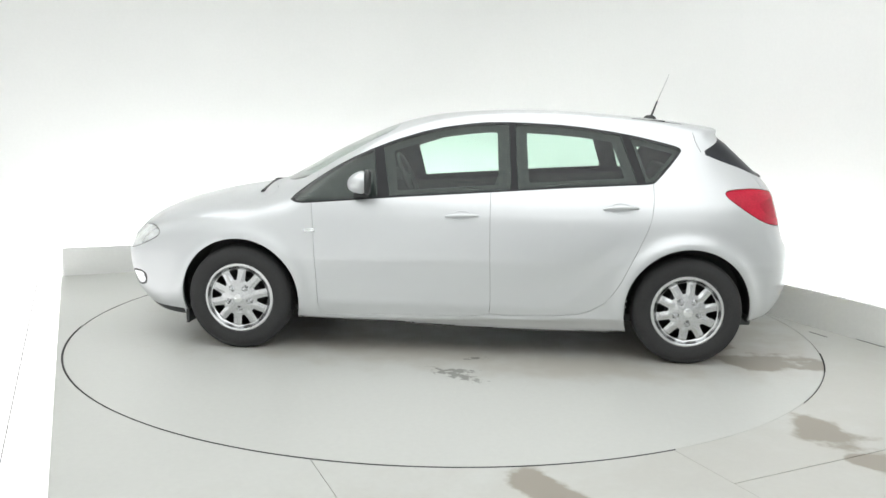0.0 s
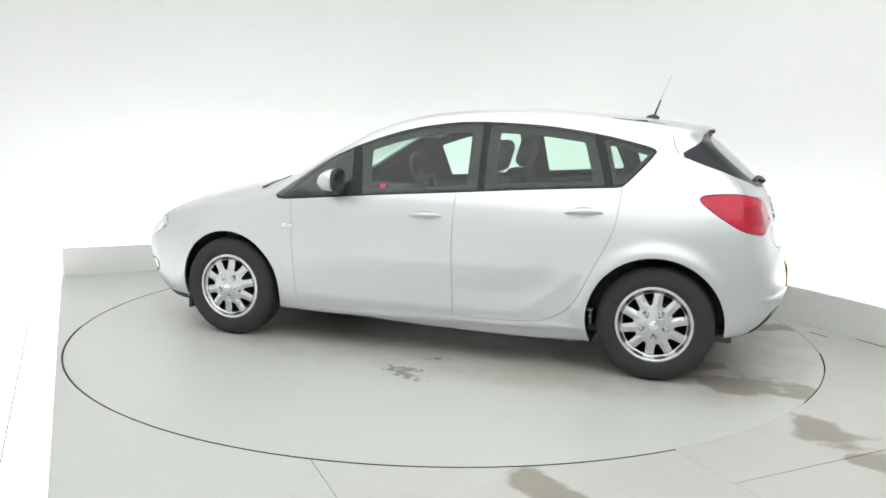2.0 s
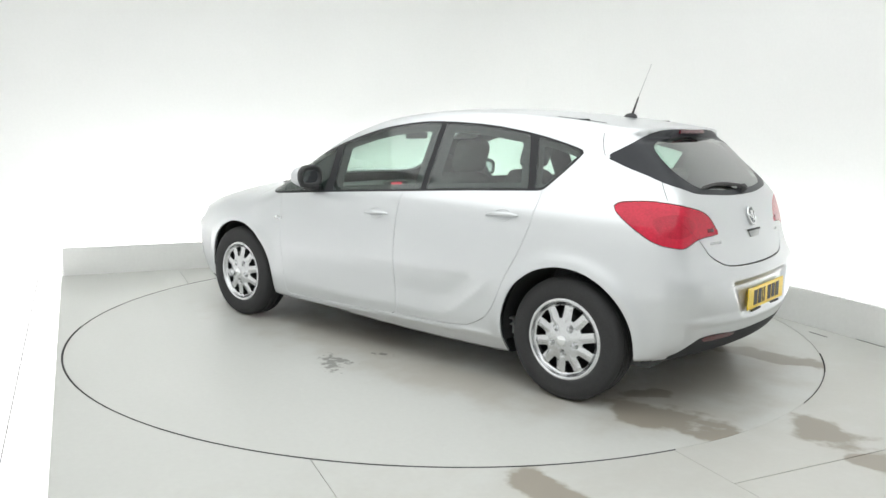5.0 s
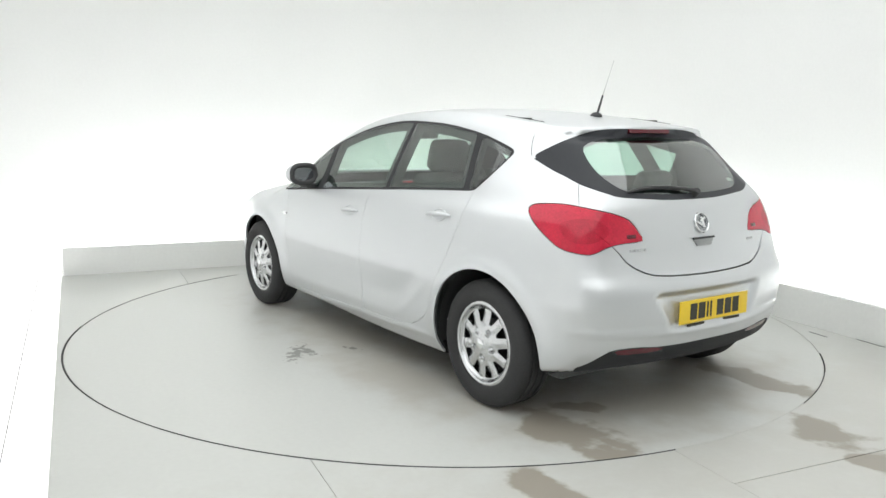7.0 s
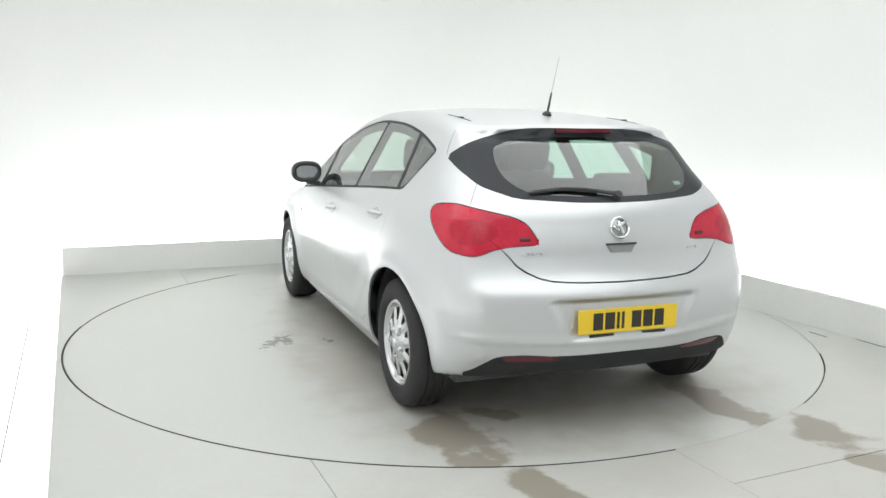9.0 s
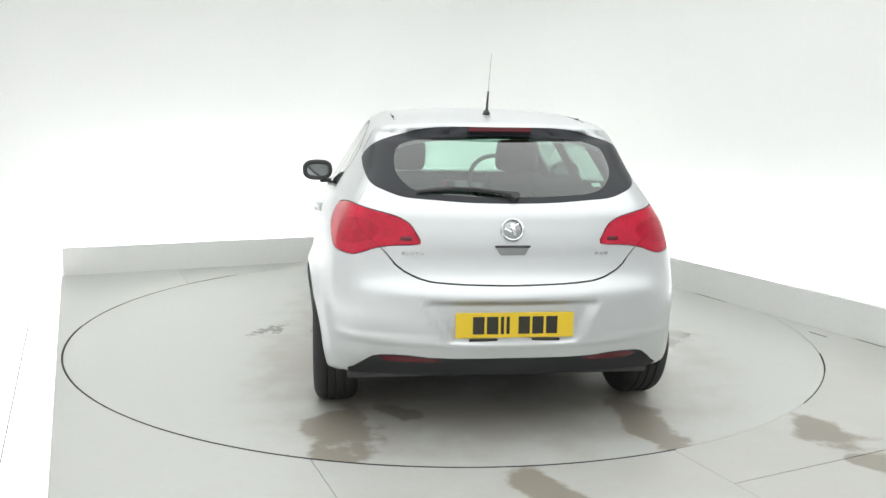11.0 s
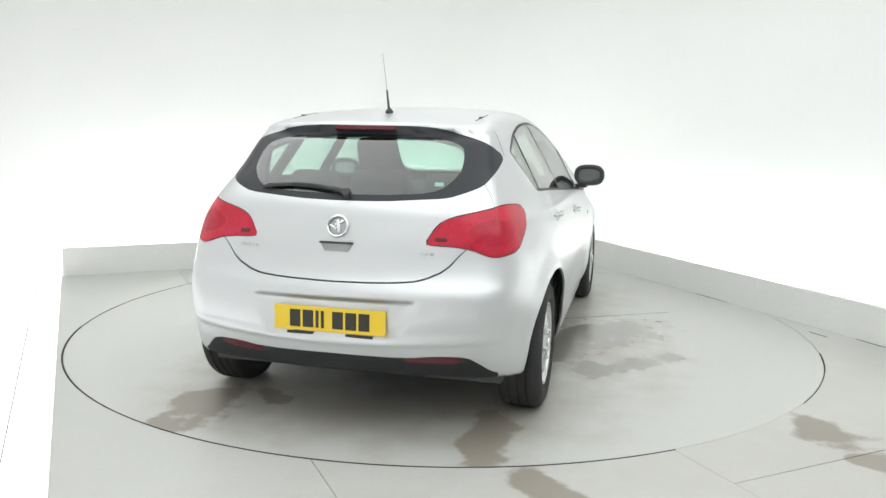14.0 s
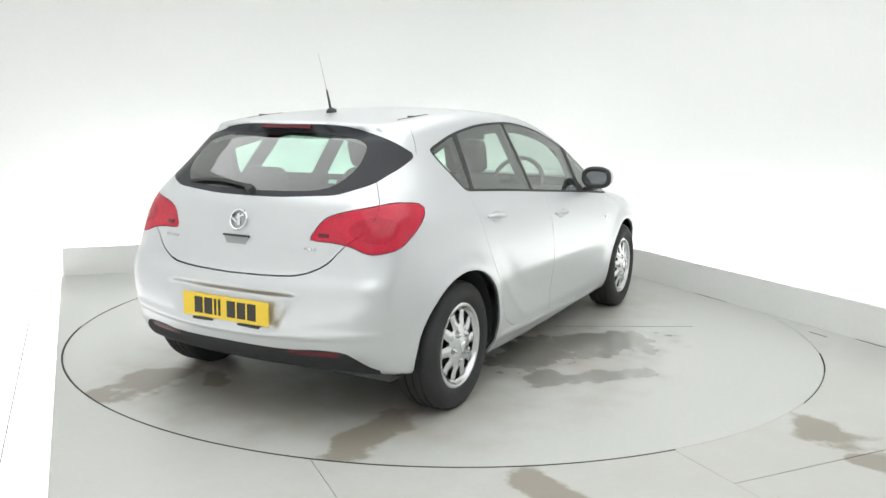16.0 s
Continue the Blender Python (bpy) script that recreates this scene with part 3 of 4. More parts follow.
def shell_lines(P, only=None):
    """Signed distances, in metres, of the shell's points to the outlines of its panels."""
    x, y, z = P.T
    ay = np.abs(y)
    far = np.full(len(P), 1.0)
    back = np.degrees(np.arctan2(ay, -(x + 1.2 - tail_in(z))))
    fore = np.degrees(np.arctan2(ay, x - 1.2))
    k = 0.0135                                   # metres to a degree round the car's ends

    def at_back(poly, times=2):
        return np.where(x < -1.3, poly_distance(back * k, z, rounded([(a * k, b) for a, b in poly], times)), far)

    def at_front(poly):
        return np.where(x > 1.4, poly_distance(fore * k, z, rounded([(a * k, b) for a, b in poly])), far)

    def at_side(poly, times=2):
        return np.where(ay > 0.4, poly_distance(x, z, rounded(poly, times)), far)

    def on_top(poly):
        return np.where(z > 0.6, poly_distance(x, ay, rounded(poly)), far)
    def arch():
        return np.where(ay > 0.52, np.minimum(*[np.hypot(x - a, (z - b) * np.where(z < b, 0.9, 1.0)) - ARCH_R for a, b in HUBS]), far)

    def inner():
        return at_side(SIDE_WINDOWS, 1) + 0.013
    lines = {
        "arch": arch,
        "dlo": lambda: at_side(SIDE_WINDOWS, 1),
        "tri": lambda: np.maximum(inner(), line_distance(x, z, (0.54, 1.2), (0.50, 0.95)) * -1),
        "fglass": lambda: np.maximum(np.maximum(inner(), -line_distance(x, z, (0.425, 0.95), (0.485, 1.22))), line_distance(x, z, (-0.298, 0.98), (-0.271, 1.40))),
        "rglass": lambda: np.maximum(np.maximum(inner(), -line_distance(x, z, (-0.338, 0.98), (-0.308, 1.40))), line_distance(x, z, (-1.045, 1.03), (-0.925, 1.37))),
        "qglass": lambda: np.maximum(inner(), -line_distance(x, z, (-1.085, 1.05), (-0.985, 1.36))),
        "fclear": lambda: np.maximum(np.maximum(inner() + 0.038, -line_distance(x, z, (0.375, 0.95), (0.425, 1.22))), line_distance(x, z, (-0.225, 0.98), (-0.198, 1.40))),
        "rclear": lambda: np.maximum(np.maximum(inner() + 0.038, -line_distance(x, z, (-0.405, 0.98), (-0.375, 1.40))), line_distance(x, z, (-0.985, 1.03), (-0.865, 1.37))),
        "back": lambda: at_back(BACK_WINDOW, 1), "clear": lambda: at_back(BACK_CLEAR), "lamp": lambda: at_back(TAIL_LAMP, 1), "core": lambda: at_back(LAMP_CORE), "hatch": lambda: at_back(HATCH, 1) * (1 + 1.6 * sstep(0.76, 0.88, z)),
        "diff": lambda: at_back(DIFFUSER, 1), "refl": lambda: at_back(REFLECTOR, 1), "fdoor": lambda: at_side(FRONT_DOOR, 1), "rdoor": lambda: at_side(REAR_DOOR, 1),
        "screen": lambda: on_top(WINDSCREEN), "bonnet": lambda: on_top(BONNET), "lip": lambda: np.where(x > 1.5, z - 0.228 - 0.06 * (x - 1.85), far), "head": lambda: at_front(HEADLAMP), "fog": lambda: at_front(FOG_LAMP),
        "grille": lambda: at_front(GRILLE), "rbump": lambda: np.where(x < -1.62, z - 0.70, far), "fbump": lambda: np.where(x > 1.72, z - 0.56, far),
    }
    if only:
        return lines[only]()
    return {key: f() for key, f in lines.items()}


def on_side(x, z, sgn=1):
    """A point of the shell's flank and its outward normal."""
    lo, hi = np.array([0.3]), np.array([1.1])
    for _ in range(40):
        m = (lo + hi) / 2
        inside = shell(np.array([x]), m, np.array([z])) < 0
        lo, hi = np.where(inside, m, lo), np.where(inside, hi, m)
    n = grad(np.array([x]), lo, np.array([z]))[0]
    return Vector((x, sgn * lo[0], z)), Vector((n[0], sgn * n[1], n[2]))


def on_back(y, z):
    lo, hi = np.array([-1.3]), np.array([-2.4])
    for _ in range(40):
        m = (lo + hi) / 2
        inside = shell(m, np.array([y]), np.array([z])) < 0
        lo, hi = np.where(inside, m, lo), np.where(inside, hi, m)
    n = grad(lo, np.array([y]), np.array([z]))[0]
    return Vector((lo[0], y, z)), Vector(n)


car = tagged(new("car"), "silver five-door hatchback with black window trim parked on the turntable", "car")
P, Q = skin(0.0245)
T = np.vstack([Q[:, [0, 1, 2]], Q[:, [0, 2, 3]]])
GROOVE = 0.0012
WANTED = [("arch", 0), ("dlo", 0), ("tri", 0), ("fglass", 0), ("rglass", 0), ("qglass", 0), ("fclear", 0), ("rclear", 0), ("qglass", -0.024), ("back", 0), ("clear", 0), ("lamp", 0.004), ("lamp", 0), ("core", 0), ("hatch", GROOVE), ("hatch", -0.0055),
          ("diff", 0), ("refl", 0), ("fdoor", GROOVE), ("fdoor", -GROOVE), ("rdoor", GROOVE), ("rdoor", -GROOVE), ("screen", 0), ("bonnet", GROOVE), ("bonnet", -GROOVE),
          ("head", 0.004), ("head", 0), ("fog", 0.012), ("fog", 0), ("lip", 0), ("grille", 0), ("rbump", 0), ("fbump", 0)]
for key, off in WANTED:
    P, T = cut(P, T, shell_lines(P, key) - off)
N = grad(*P.T)
mid = P[T].mean(1)
D = shell_lines(mid)
nz = N[T].mean(1)[:, 2]
left = mid[:, 1] > 0
kind = np.full(len(T), "body", dtype=object)
for key, name, off in (("rbump", "rear_bumper", 0), ("fbump", "front_bumper", 0), ("bonnet", "bonnet", 0), ("fdoor", "front_door", 0), ("rdoor", "rear_door", 0), ("hatch", "tailgate", 0)):
    kind[D[key] < off] = name
for key in ("hatch", "fdoor", "rdoor", "bonnet"):
    kind[(D[key] < GROOVE) & (D[key] > (-0.0055 if key == "hatch" else -GROOVE))] = "groove"
kind[nz < -0.75] = "underbody"
for key, name in (("diff", "rear_diffuser"), ("refl", "reflector"), ("head", "headlamp"), ("fog", "fog_lamp"), ("grille", "grille"), ("screen", "windscreen"), ("back", "tailgate_black"), ("clear", "rear_window"),
                  ("dlo", "window_trim"), ("tri", "corner_window"), ("fglass", "front_window"), ("rglass", "rear_side_window"), ("qglass", "quarter_window")):
    kind[D[key] < 0] = name
kind[(D["head"] < 0.004) & (D["head"] >= 0)] = "groove"
kind[(D["fog"] < 0.012) & (D["fog"] >= 0)] = "grille"
kind[(D["lip"] < 0) & (kind == "front_bumper")] = "lip"
lamp = D["lamp"] < 0
kind[(D["lamp"] < 0.004) & ~lamp] = "groove"
kind[lamp & (np.abs(D["hatch"]) >= GROOVE)] = "tail_lamp"
kind[lamp & (np.abs(D["hatch"]) < GROOVE)] = "groove"
kind[(kind == "tail_lamp") & (D["core"] < 0)] = "lamp_core"
kind[D["arch"] < 0] = "hole"


def sheet(name, which, mat, parent, label="", lip=0.012):
    return panel(name, P, T[which], N, mat, parent, label, lip)


body = sheet("body", kind == "body", PAINT, car)
sheet("bonnet", kind == "bonnet", PAINT, body)
sheet("front_bumper", kind == "front_bumper", PAINT, car)
rear_bumper = sheet("rear_bumper", kind == "rear_bumper", PAINT, car)
sheet("diffuser", kind == "rear_diffuser", BUMPER_BLACK, rear_bumper, "dark grey plastic lower bumper insert", 0.03)
sheet("underbody", kind == "underbody", DARK, car, "dark underbody", 0)
sheet("windscreen", kind == "windscreen", GLASS, body, "green-tinted windscreen", 0)
tailgate = sheet("tailgate", kind == "tailgate", PAINT, car)
sheet("glass_border", kind == "tailgate_black", BLACK_GLOSS, tailgate, "glossy black edge of the rear window", 0.004)
sheet("rear_window", kind == "rear_window", BACKGLASS, tailgate, "green-tinted rear window", 0)
doors = {}
for sgn in (1, -1):
    s = left if sgn > 0 else ~left
    doors["f", sgn] = sheet("front_door", (kind == "front_door") & s, PAINT, car)
    doors["r", sgn] = sheet("rear_door", (kind == "rear_door") & s, PAINT, car)
    sheet("window", (kind == "front_window") & s, GLASS, doors["f", sgn], "green-tinted side window", 0)
    sheet("window", (kind == "rear_side_window") & s, GLASS, doors["r", sgn], "green-tinted side window", 0)
    sheet("quarter_window", (kind == "quarter_window") & s, GLASS, body, "green-tinted quarter window", 0)
    sheet("corner_window", (kind == "corner_window") & s, GLASS, doors["f", sgn], "small triangular corner window", 0)
    sheet("window_trim", (kind == "window_trim") & s, TRIM, body, "black window surround and pillars", 0.014)
    for where, owner, label in ((D["hatch"] > 0, body, "red tail lamp on the rear corner"), (D["hatch"] < 0, tailgate, "red inner tail lamp on the tailgate")):
        lens = sheet("tail_lamp", (kind == "tail_lamp") & s & where, RED, owner, label, 0.02)
    sheet("lamp_chamber", (kind == "lamp_core") & s & (D["hatch"] > 0), RED_CORE, body, "deeper red lamp chamber", 0.004)
    sheet("lamp_chamber", (kind == "lamp_core") & s & (D["hatch"] < 0), RED_CORE, tailgate, "deeper red lamp chamber", 0.004)
    p, n = on_back(sgn * 0.465, 0.893)
    bm = bmesh.new()
    block(bm, -0.026, 0.026, -0.004, 0.0025, -0.009, 0.009, 0.002)
    r = part("small_lens", bm, RED_DARK, tailgate, "small dark lens in the lamp", True)
    r.matrix_local = Matrix.Translation(p) @ n.to_track_quat("Y", "Z").to_matrix().to_4x4()
    sheet("reflector", (kind == "reflector") & s, RED_DARK, rear_bumper, "dark red bumper reflector", 0.01)
    sheet("headlamp", (kind == "headlamp") & s, LENS, car, "clear headlamp", 0.02)
    sheet("fog_lamp", (kind == "fog_lamp") & s, LENS, car, "front fog lamp", 0.02)
sheet("front_lip", kind == "lip", DARK, car, "dark lower lip of the front bumper", 0.02)
sheet("grille", kind == "grille", DARK, car, "black lower grille", 0.02)

# inner lining, behind every closed panel
closed = ~np.isin(kind, ["hole", "windscreen", "rear_window", "front_window", "rear_side_window", "quarter_window"])
for key, name, rim in (("fclear", "front_window", 0), ("rclear", "rear_side_window", 0), ("qglass", "quarter_window", 0.024)):
    closed |= (kind == name) & (D[key] > -rim)
IN = P - N * 0.024
high = (mid[:, 2] > 1.29) & (nz > 0.7)
rim = closed & np.isin(kind, ["front_window", "rear_side_window", "quarter_window", "corner_window", "window_trim"])
for name, which, mat, label in (("lining", closed & ~high & ~rim, LINING, "dark inner lining"), ("window_rim", rim, BUMPER_BLACK, "black inner rim of the side windows"), ("headliner", closed & high & ~rim, HEADLINER, "pale cloth headliner")):
    used, inv = np.unique(T[which], return_inverse=True)
    mesh_object(name, IN[used], inv.reshape(-1, 3)[:, ::-1], mat, body, label, normals=-N[used])

# wheel housings
for hx, hz in HUBS:
    for sgn in (1, -1):
        bm = bmesh.new()
        steps, rows = 28, []
        for k in range(steps + 1):
            a = radians(-12 + 204 * k / steps)
            ring = [(ARCH_R + 0.012, 0.86 - 0.10 * abs(math.cos(a))**3 * (1.0 if math.cos(a) * hx > 0 else 0.0)), (ARCH_R + 0.012, 0.74), (ARCH_R + 0.004, 0.58), (0.03, 0.56)]
            rows.append([bm.verts.new((hx + r * math.cos(a), sgn * y, hz + r * math.sin(a))) for r, y in ring])
        for a, b in zip(rows, rows[1:]):
            for i in range(3):
                bm.faces.new((a[i], a[i + 1], b[i + 1], b[i]))
        part("wheel_housing", bm, DARK, body, "black wheel arch liner", True)


# wheels: built lying on the y axis, face outwards
def wheel_mesh():
    w = tagged(new("wheel"), "black tyre on a silver ten-spoke wheel cover")
    bm = bmesh.new()
    R = 0.319
    prof = [(0.196, -0.085), (0.215, -0.098), (0.25, -0.106), (0.28, -0.105), (0.305, -0.092), (0.315, -0.076), (R, -0.06)]
    for y in (-0.040, 0.0, 0.040):
        prof += [(R, y - 0.006), (R - 0.007, y - 0.004), (R - 0.007, y + 0.004), (R, y + 0.006)]
    prof += [(R, 0.06), (0.315, 0.076), (0.306, 0.092), (0.293, 0.099), (0.289, 0.1005), (0.28, 0.1055), (0.262, 0.1075), (0.24, 0.1065), (0.222, 0.1005), (0.214, 0.094), (0.208, 0.080), (0.196, 0.06)]
    lathe(bm, prof, 72)
    part("tyre", bm, RUBBER, w, "", True)
    bm = bmesh.new()
    lathe(bm, [(0.205, 0.04), (0.19, 0.03), (0.18, -0.05), (0.12, 0.02), (0.02, 0.03)], 48)
    part("steel_rim", bm, STEEL, w, "black steel rim behind the cover", True)
    # cover: polar sheet with ten openings
    nr, na = 20, 160
    rr, aa = np.meshgrid(np.linspace(0.012, 0.2125, nr), np.arange(na) * 2 * np.pi / na, indexing="ij")
    V = np.stack([rr.ravel(), aa.ravel()], 1)
    ids = np.arange(nr * na).reshape(nr, na)
    nxt = np.roll(ids, -1, 1)
    q = np.stack([ids[:-1], nxt[:-1], nxt[1:], ids[1:]], -1).reshape(-1, 4)
    XZ = np.stack([V[:, 0] * np.sin(V[:, 1]), 0 * V[:, 0], V[:, 0] * np.cos(V[:, 1])], 1)
    t = np.vstack([q[:, [0, 1, 2]], q[:, [0, 2, 3]]])

    def opening(p):
        r = np.hypot(p[:, 0], p[:, 2])
        a = np.arctan2(p[:, 0], p[:, 2])
        f = (a / (2 * np.pi) * 10) % 1.0 - 0.5
        across = np.abs(f) * 2 * np.pi / 10 * r
        half = 0.005 + (r - 0.100) * 0.345
        return np.maximum(np.maximum(across - half, 0.110 - r), r - 0.174)
    XZ, t = cut(XZ, t, opening(XZ))

    def height(p):
        r = np.hypot(p[:, 0], p[:, 2])
        a = np.arctan2(p[:, 0], p[:, 2])
        h = 0.104 - 0.030 * sstep(0.03, 0.165, r) + 0.024 * sstep(0.172, 0.192, r) - 0.012 * sstep(0.203, 0.213, r)
        h -= 0.011 * np.exp(-((r - 0.1885) / 0.0038)**2)
        spoke = np.cos(a * 10) * 0.5 + 0.5
        h += 0.009 * spoke**2 * sstep(0.08, 0.12, r) * sstep(0.185, 0.16, r)
        for k in range(5):
            b = 2 * np.pi * k / 5 + radians(8)
            rb = np.hypot(p[:, 0] - 0.070 * math.sin(b), p[:, 2] - 0.070 * math.cos(b))
            h += 0.010 * sstep(0.0125, 0.010, rb) - 0.004 * np.exp(-((rb - 0.015) / 0.003)**2)
        h += 0.006 * sstep(0.033, 0.029, r)
        return h
    XZ[:, 1] = height(XZ)
    keep = opening(XZ[t].mean(1)) > 0
    e = 0.0008
    dx = np.array([e, 0, 0])
    dz = np.array([0, 0, e])
    nn = np.stack([-(height(XZ + dx) - height(XZ - dx)) / (2 * e), np.ones(len(XZ)), -(height(XZ + dz) - height(XZ - dz)) / (2 * e)], 1)
    nn /= np.linalg.norm(nn, axis=1, keepdims=True)
    panel("wheel_cover", XZ, t[keep][:, ::-1], nn, ALLOY, w, "silver ten-spoke wheel cover", 0.018)
    bm = bmesh.new()
    lathe(bm, [(0.001, 0.1145), (0.02, 0.1135), (0.026, 0.1105), (0.027, 0.107)], 32)
    part("centre_cap", bm, CHROME, w, "round centre cap", True)
    for k in range(5):
        b = 2 * math.pi * k / 5 + radians(8)
        bm = bmesh.new()
        lathe(bm, [(0.0005, 0.0075), (0.006, 0.007), (0.0085, 0.004), (0.0095, -0.006)], 12)
        n = part("bolt_cap", bm, ALLOY, w, "small bright bolt cap", True)
        n.matrix_local = pose(0.070 * math.sin(b), 0.1035, 0.070 * math.cos(b))
    return w


wheel = wheel_mesh()
place = [(1.343, 0.808, 0), (-1.345, 0.776, 13), (1.343, -0.808, 180), (-1.345, -0.776, 180)]
for i, (x, y, a) in enumerate(place):
    m = pose(x, y, 0.3165) @ (Matrix.Rotation(math.pi, 4, "Z") if y < 0 else Matrix.Identity(4)) @ Matrix.Rotation(radians([30, 30, 7, 21][i]), 4, "Y")
    if i == 0:
        wheel.parent = car
        wheel.matrix_local = m
    else:
        w = copy_thing(wheel, m)
        w.parent = car


# door handles: a bowed grip over a rimmed cup
def handle(door, x0, x1, z0, z1, sgn):
    bm = bmesh.new()
    pts, rad = [], []
    for k in range(13):
        f = k / 12
        p, n = on_side(x0 + (x1 - x0) * f, z0 + (z1 - z0) * f, sgn)
        pts.append(p + n * (0.004 + 0.026 * math.sin(math.pi * f)**0.6))
        rad.append(0.006 + 0.0075 * math.sin(math.pi * min(max(f, 0.06), 0.94)))
    tube(bm, pts, rad, 10)
    h = part("door_handle", bm, PAINT, door, "silver pull handle", True)
    bm = bmesh.new()
    xm, zm = (x0 + x1) / 2, (z0 + z1) / 2
    ring = []
    for k in range(28):
        a = 2 * math.pi * k / 28
        p, n = on_side(xm + 0.060 * math.cos(a), zm + 0.002 + 0.029 * math.sin(a), sgn)
        ring.append(p + n * 0.0005)
    tube(bm, ring, 0.0032, 8, True)
    part("cup_rim", bm, PAINT, h, "", True)


for sgn in (1, -1):
    handle(doors["f", sgn], 0.085, -0.105, 0.845, 0.853, sgn)
    handle(doors["r", sgn], -0.835, -1.035, 0.908, 0.918, sgn)
    # round reflector standing in the headlamp
    bm = bmesh.new()
    lathe(bm, [(0.001, 0.004), (0.028, 0.006), (0.046, 0.0015), (0.052, -0.006)], 24)
    q = np.array([2.02, 0.63, 0.655])
    for _ in range(30):
        f = shell(q[:1], q[1:2], q[2:])[0]
        q = q - f * grad(q[:1], q[1:2], q[2:])[0] * 0.8
    gn = grad(q[:1], q[1:2], q[2:])[0]
    r = part("headlamp_reflector", bm, CHROME, body, "chrome headlamp reflector", True)
    r.matrix_local = Matrix.Translation((q[0], sgn * q[1], q[2])) @ Vector((gn[0], sgn * gn[1], gn[2])).to_track_quat("Y", "Z").to_matrix().to_4x4()
    # side repeater
    p, n = on_side(0.905, 0.745, sgn)
    bm = bmesh.new()
    block(bm, -0.035, 0.035, -0.006, 0.006, -0.011, 0.011, 0.005)
    r = part("side_repeater", bm, LENS, body, "small clear indicator lens", True)
    r.matrix_local = Matrix.Translation(p) @ n.to_track_quat("Y", "Z").to_matrix().to_4x4()
    # door mirror
    mirror = new("door_mirror")
    mirror.parent = doors["f", sgn]
    bm = bmesh.new()
    bmesh.ops.create_uvsphere(bm, u_segments=28, v_segments=18, radius=1)
    for v in bm.verts:
        x, y, z = v.co
        q = lambda c: abs(c)**0.72 * (1 if c > 0 else -1)
        v.co = Vector((max(x, -0.30) * (0.088 if x > 0 else 0.10) * (1 - 0.30 * max(z, 0) if x > 0 else 1), q(y) * (0.104 if x > -0.05 else 0.094) * (1 - 0.10 * (y > 0) * max(-z, 0)), q(z) * (0.070 if z > 0 else 0.062) * (1.0 if x > -0.05 else 0.9)))
    cap = part("cap", bm, PAINT, mirror, "silver mirror cap", True)
    bm = bmesh.new()
    bmesh.ops.create_circle(bm, cap_ends=True, segments=32, radius=1)
    for v in bm.verts:
        v.co = Vector((-0.0325, abs(v.co.x)**0.72 * (1 if v.co.x > 0 else -1) * 0.086, abs(v.co.y)**0.72 * (1 if v.co.y > 0 else -1) * 0.055 + 0.004))
    part("mirror_glass", bm, MIRROR_GLASS, mirror, "mirror glass")
    bm = bmesh.new()
    ring = [(math.cos(2 * math.pi * k / 32 + 0.03), math.sin(2 * math.pi * k / 32 + 0.03)) for k in range(32)]
    pts = [(-0.030, abs(c)**0.72 * math.copysign(0.091, c), abs(d)**0.72 * math.copysign(0.058, d) + 0.004) for c, d in ring]
    tube(bm, pts, 0.0165, 8, True)
    part("rim", bm, DARK, mirror, "black mirror rim", True)
    bm = bmesh.new()
    block(bm, -0.035, 0.055, -0.20, -0.02, -0.088, -0.062, 0.010)
    block(bm, -0.03, 0.07, -0.215, -0.165, -0.10, 0.0, 0.012)
    part("foot", bm, DARK, mirror, "black mirror foot", True)
    mirror.matrix_local = pose(0.575, sgn * 0.922, 1.036, 0, 0, 7 * sgn) @ (Matrix.Identity(4) if sgn > 0 else Matrix.Diagonal((1, -1, 1, 1)))

# rear furniture
def plate(parent):
    top, _ = on_back(0, 0.60)
    holder = new("number_plate")
    holder.parent = parent
    bm = bmesh.new()
    block(bm, -0.006, 0.0, -0.26, 0.26, 0.0, 0.111, 0.002)
    part("plate", bm, YELLOW, holder, "yellow rear number plate")
    at = 0.185
    for wide in (0.050, 0.050, 0.014, 0.014, 0.0, 0.050, 0.050, 0.050):
        if wide:
            bm = bmesh.new()
            block(bm, -0.0072, -0.0058, at - wide, at, 0.017, 0.094)
            part("plain_bar", bm, INK, holder, "plain dark bar on the plate")
            at -= wide + 0.011
        else:
            at -= 0.028
    bm = bmesh.new()
    block(bm, -0.007, 0.0, 0.075, 0.20, -0.016, -0.004, 0.002)
    part("plate_holder", bm, INK, holder, "black plate holder edge")
    bm = bmesh.new()
    block(bm, -0.007, 0.0, -0.20, -0.075, -0.016, -0.004, 0.002)
    part("plate_holder", bm, INK, holder, "black plate holder edge")
    holder.matrix_local = pose(-2.076 + REAR_IN, 0, 0.478, 0, 0.5, 0)


plate(rear_bumper)
p, n = on_back(0, 0.934)
badge = new("badge")
badge.parent = tailgate
badge.matrix_local = Matrix.Translation(p + n * 0.004) @ n.to_track_quat("Y", "Z").to_matrix().to_4x4()
bm = bmesh.new()
tube(bm, [(0.047 * math.cos(2 * math.pi * k / 40), 0.003, 0.047 * math.sin(2 * math.pi * k / 40)) for k in range(40)], 0.0058, 8, True)
part("ring", bm, CHROME, badge, "chrome badge ring", True)
bm = bmesh.new()
lathe(bm, [(0.001, 0.001), (0.03, 0.0), (0.043, -0.003)], 32)
part("disc", bm, material("badge_silver", (0.42, 0.43, 0.44), rough=0.25, metal=0.9), badge, "silver badge disc", True)
bm = bmesh.new()
block(bm, -0.036, 0.010, 0.0, 0.008, 0.004, 0.016, 0.003, Matrix.Rotation(radians(25), 4, "Y"))
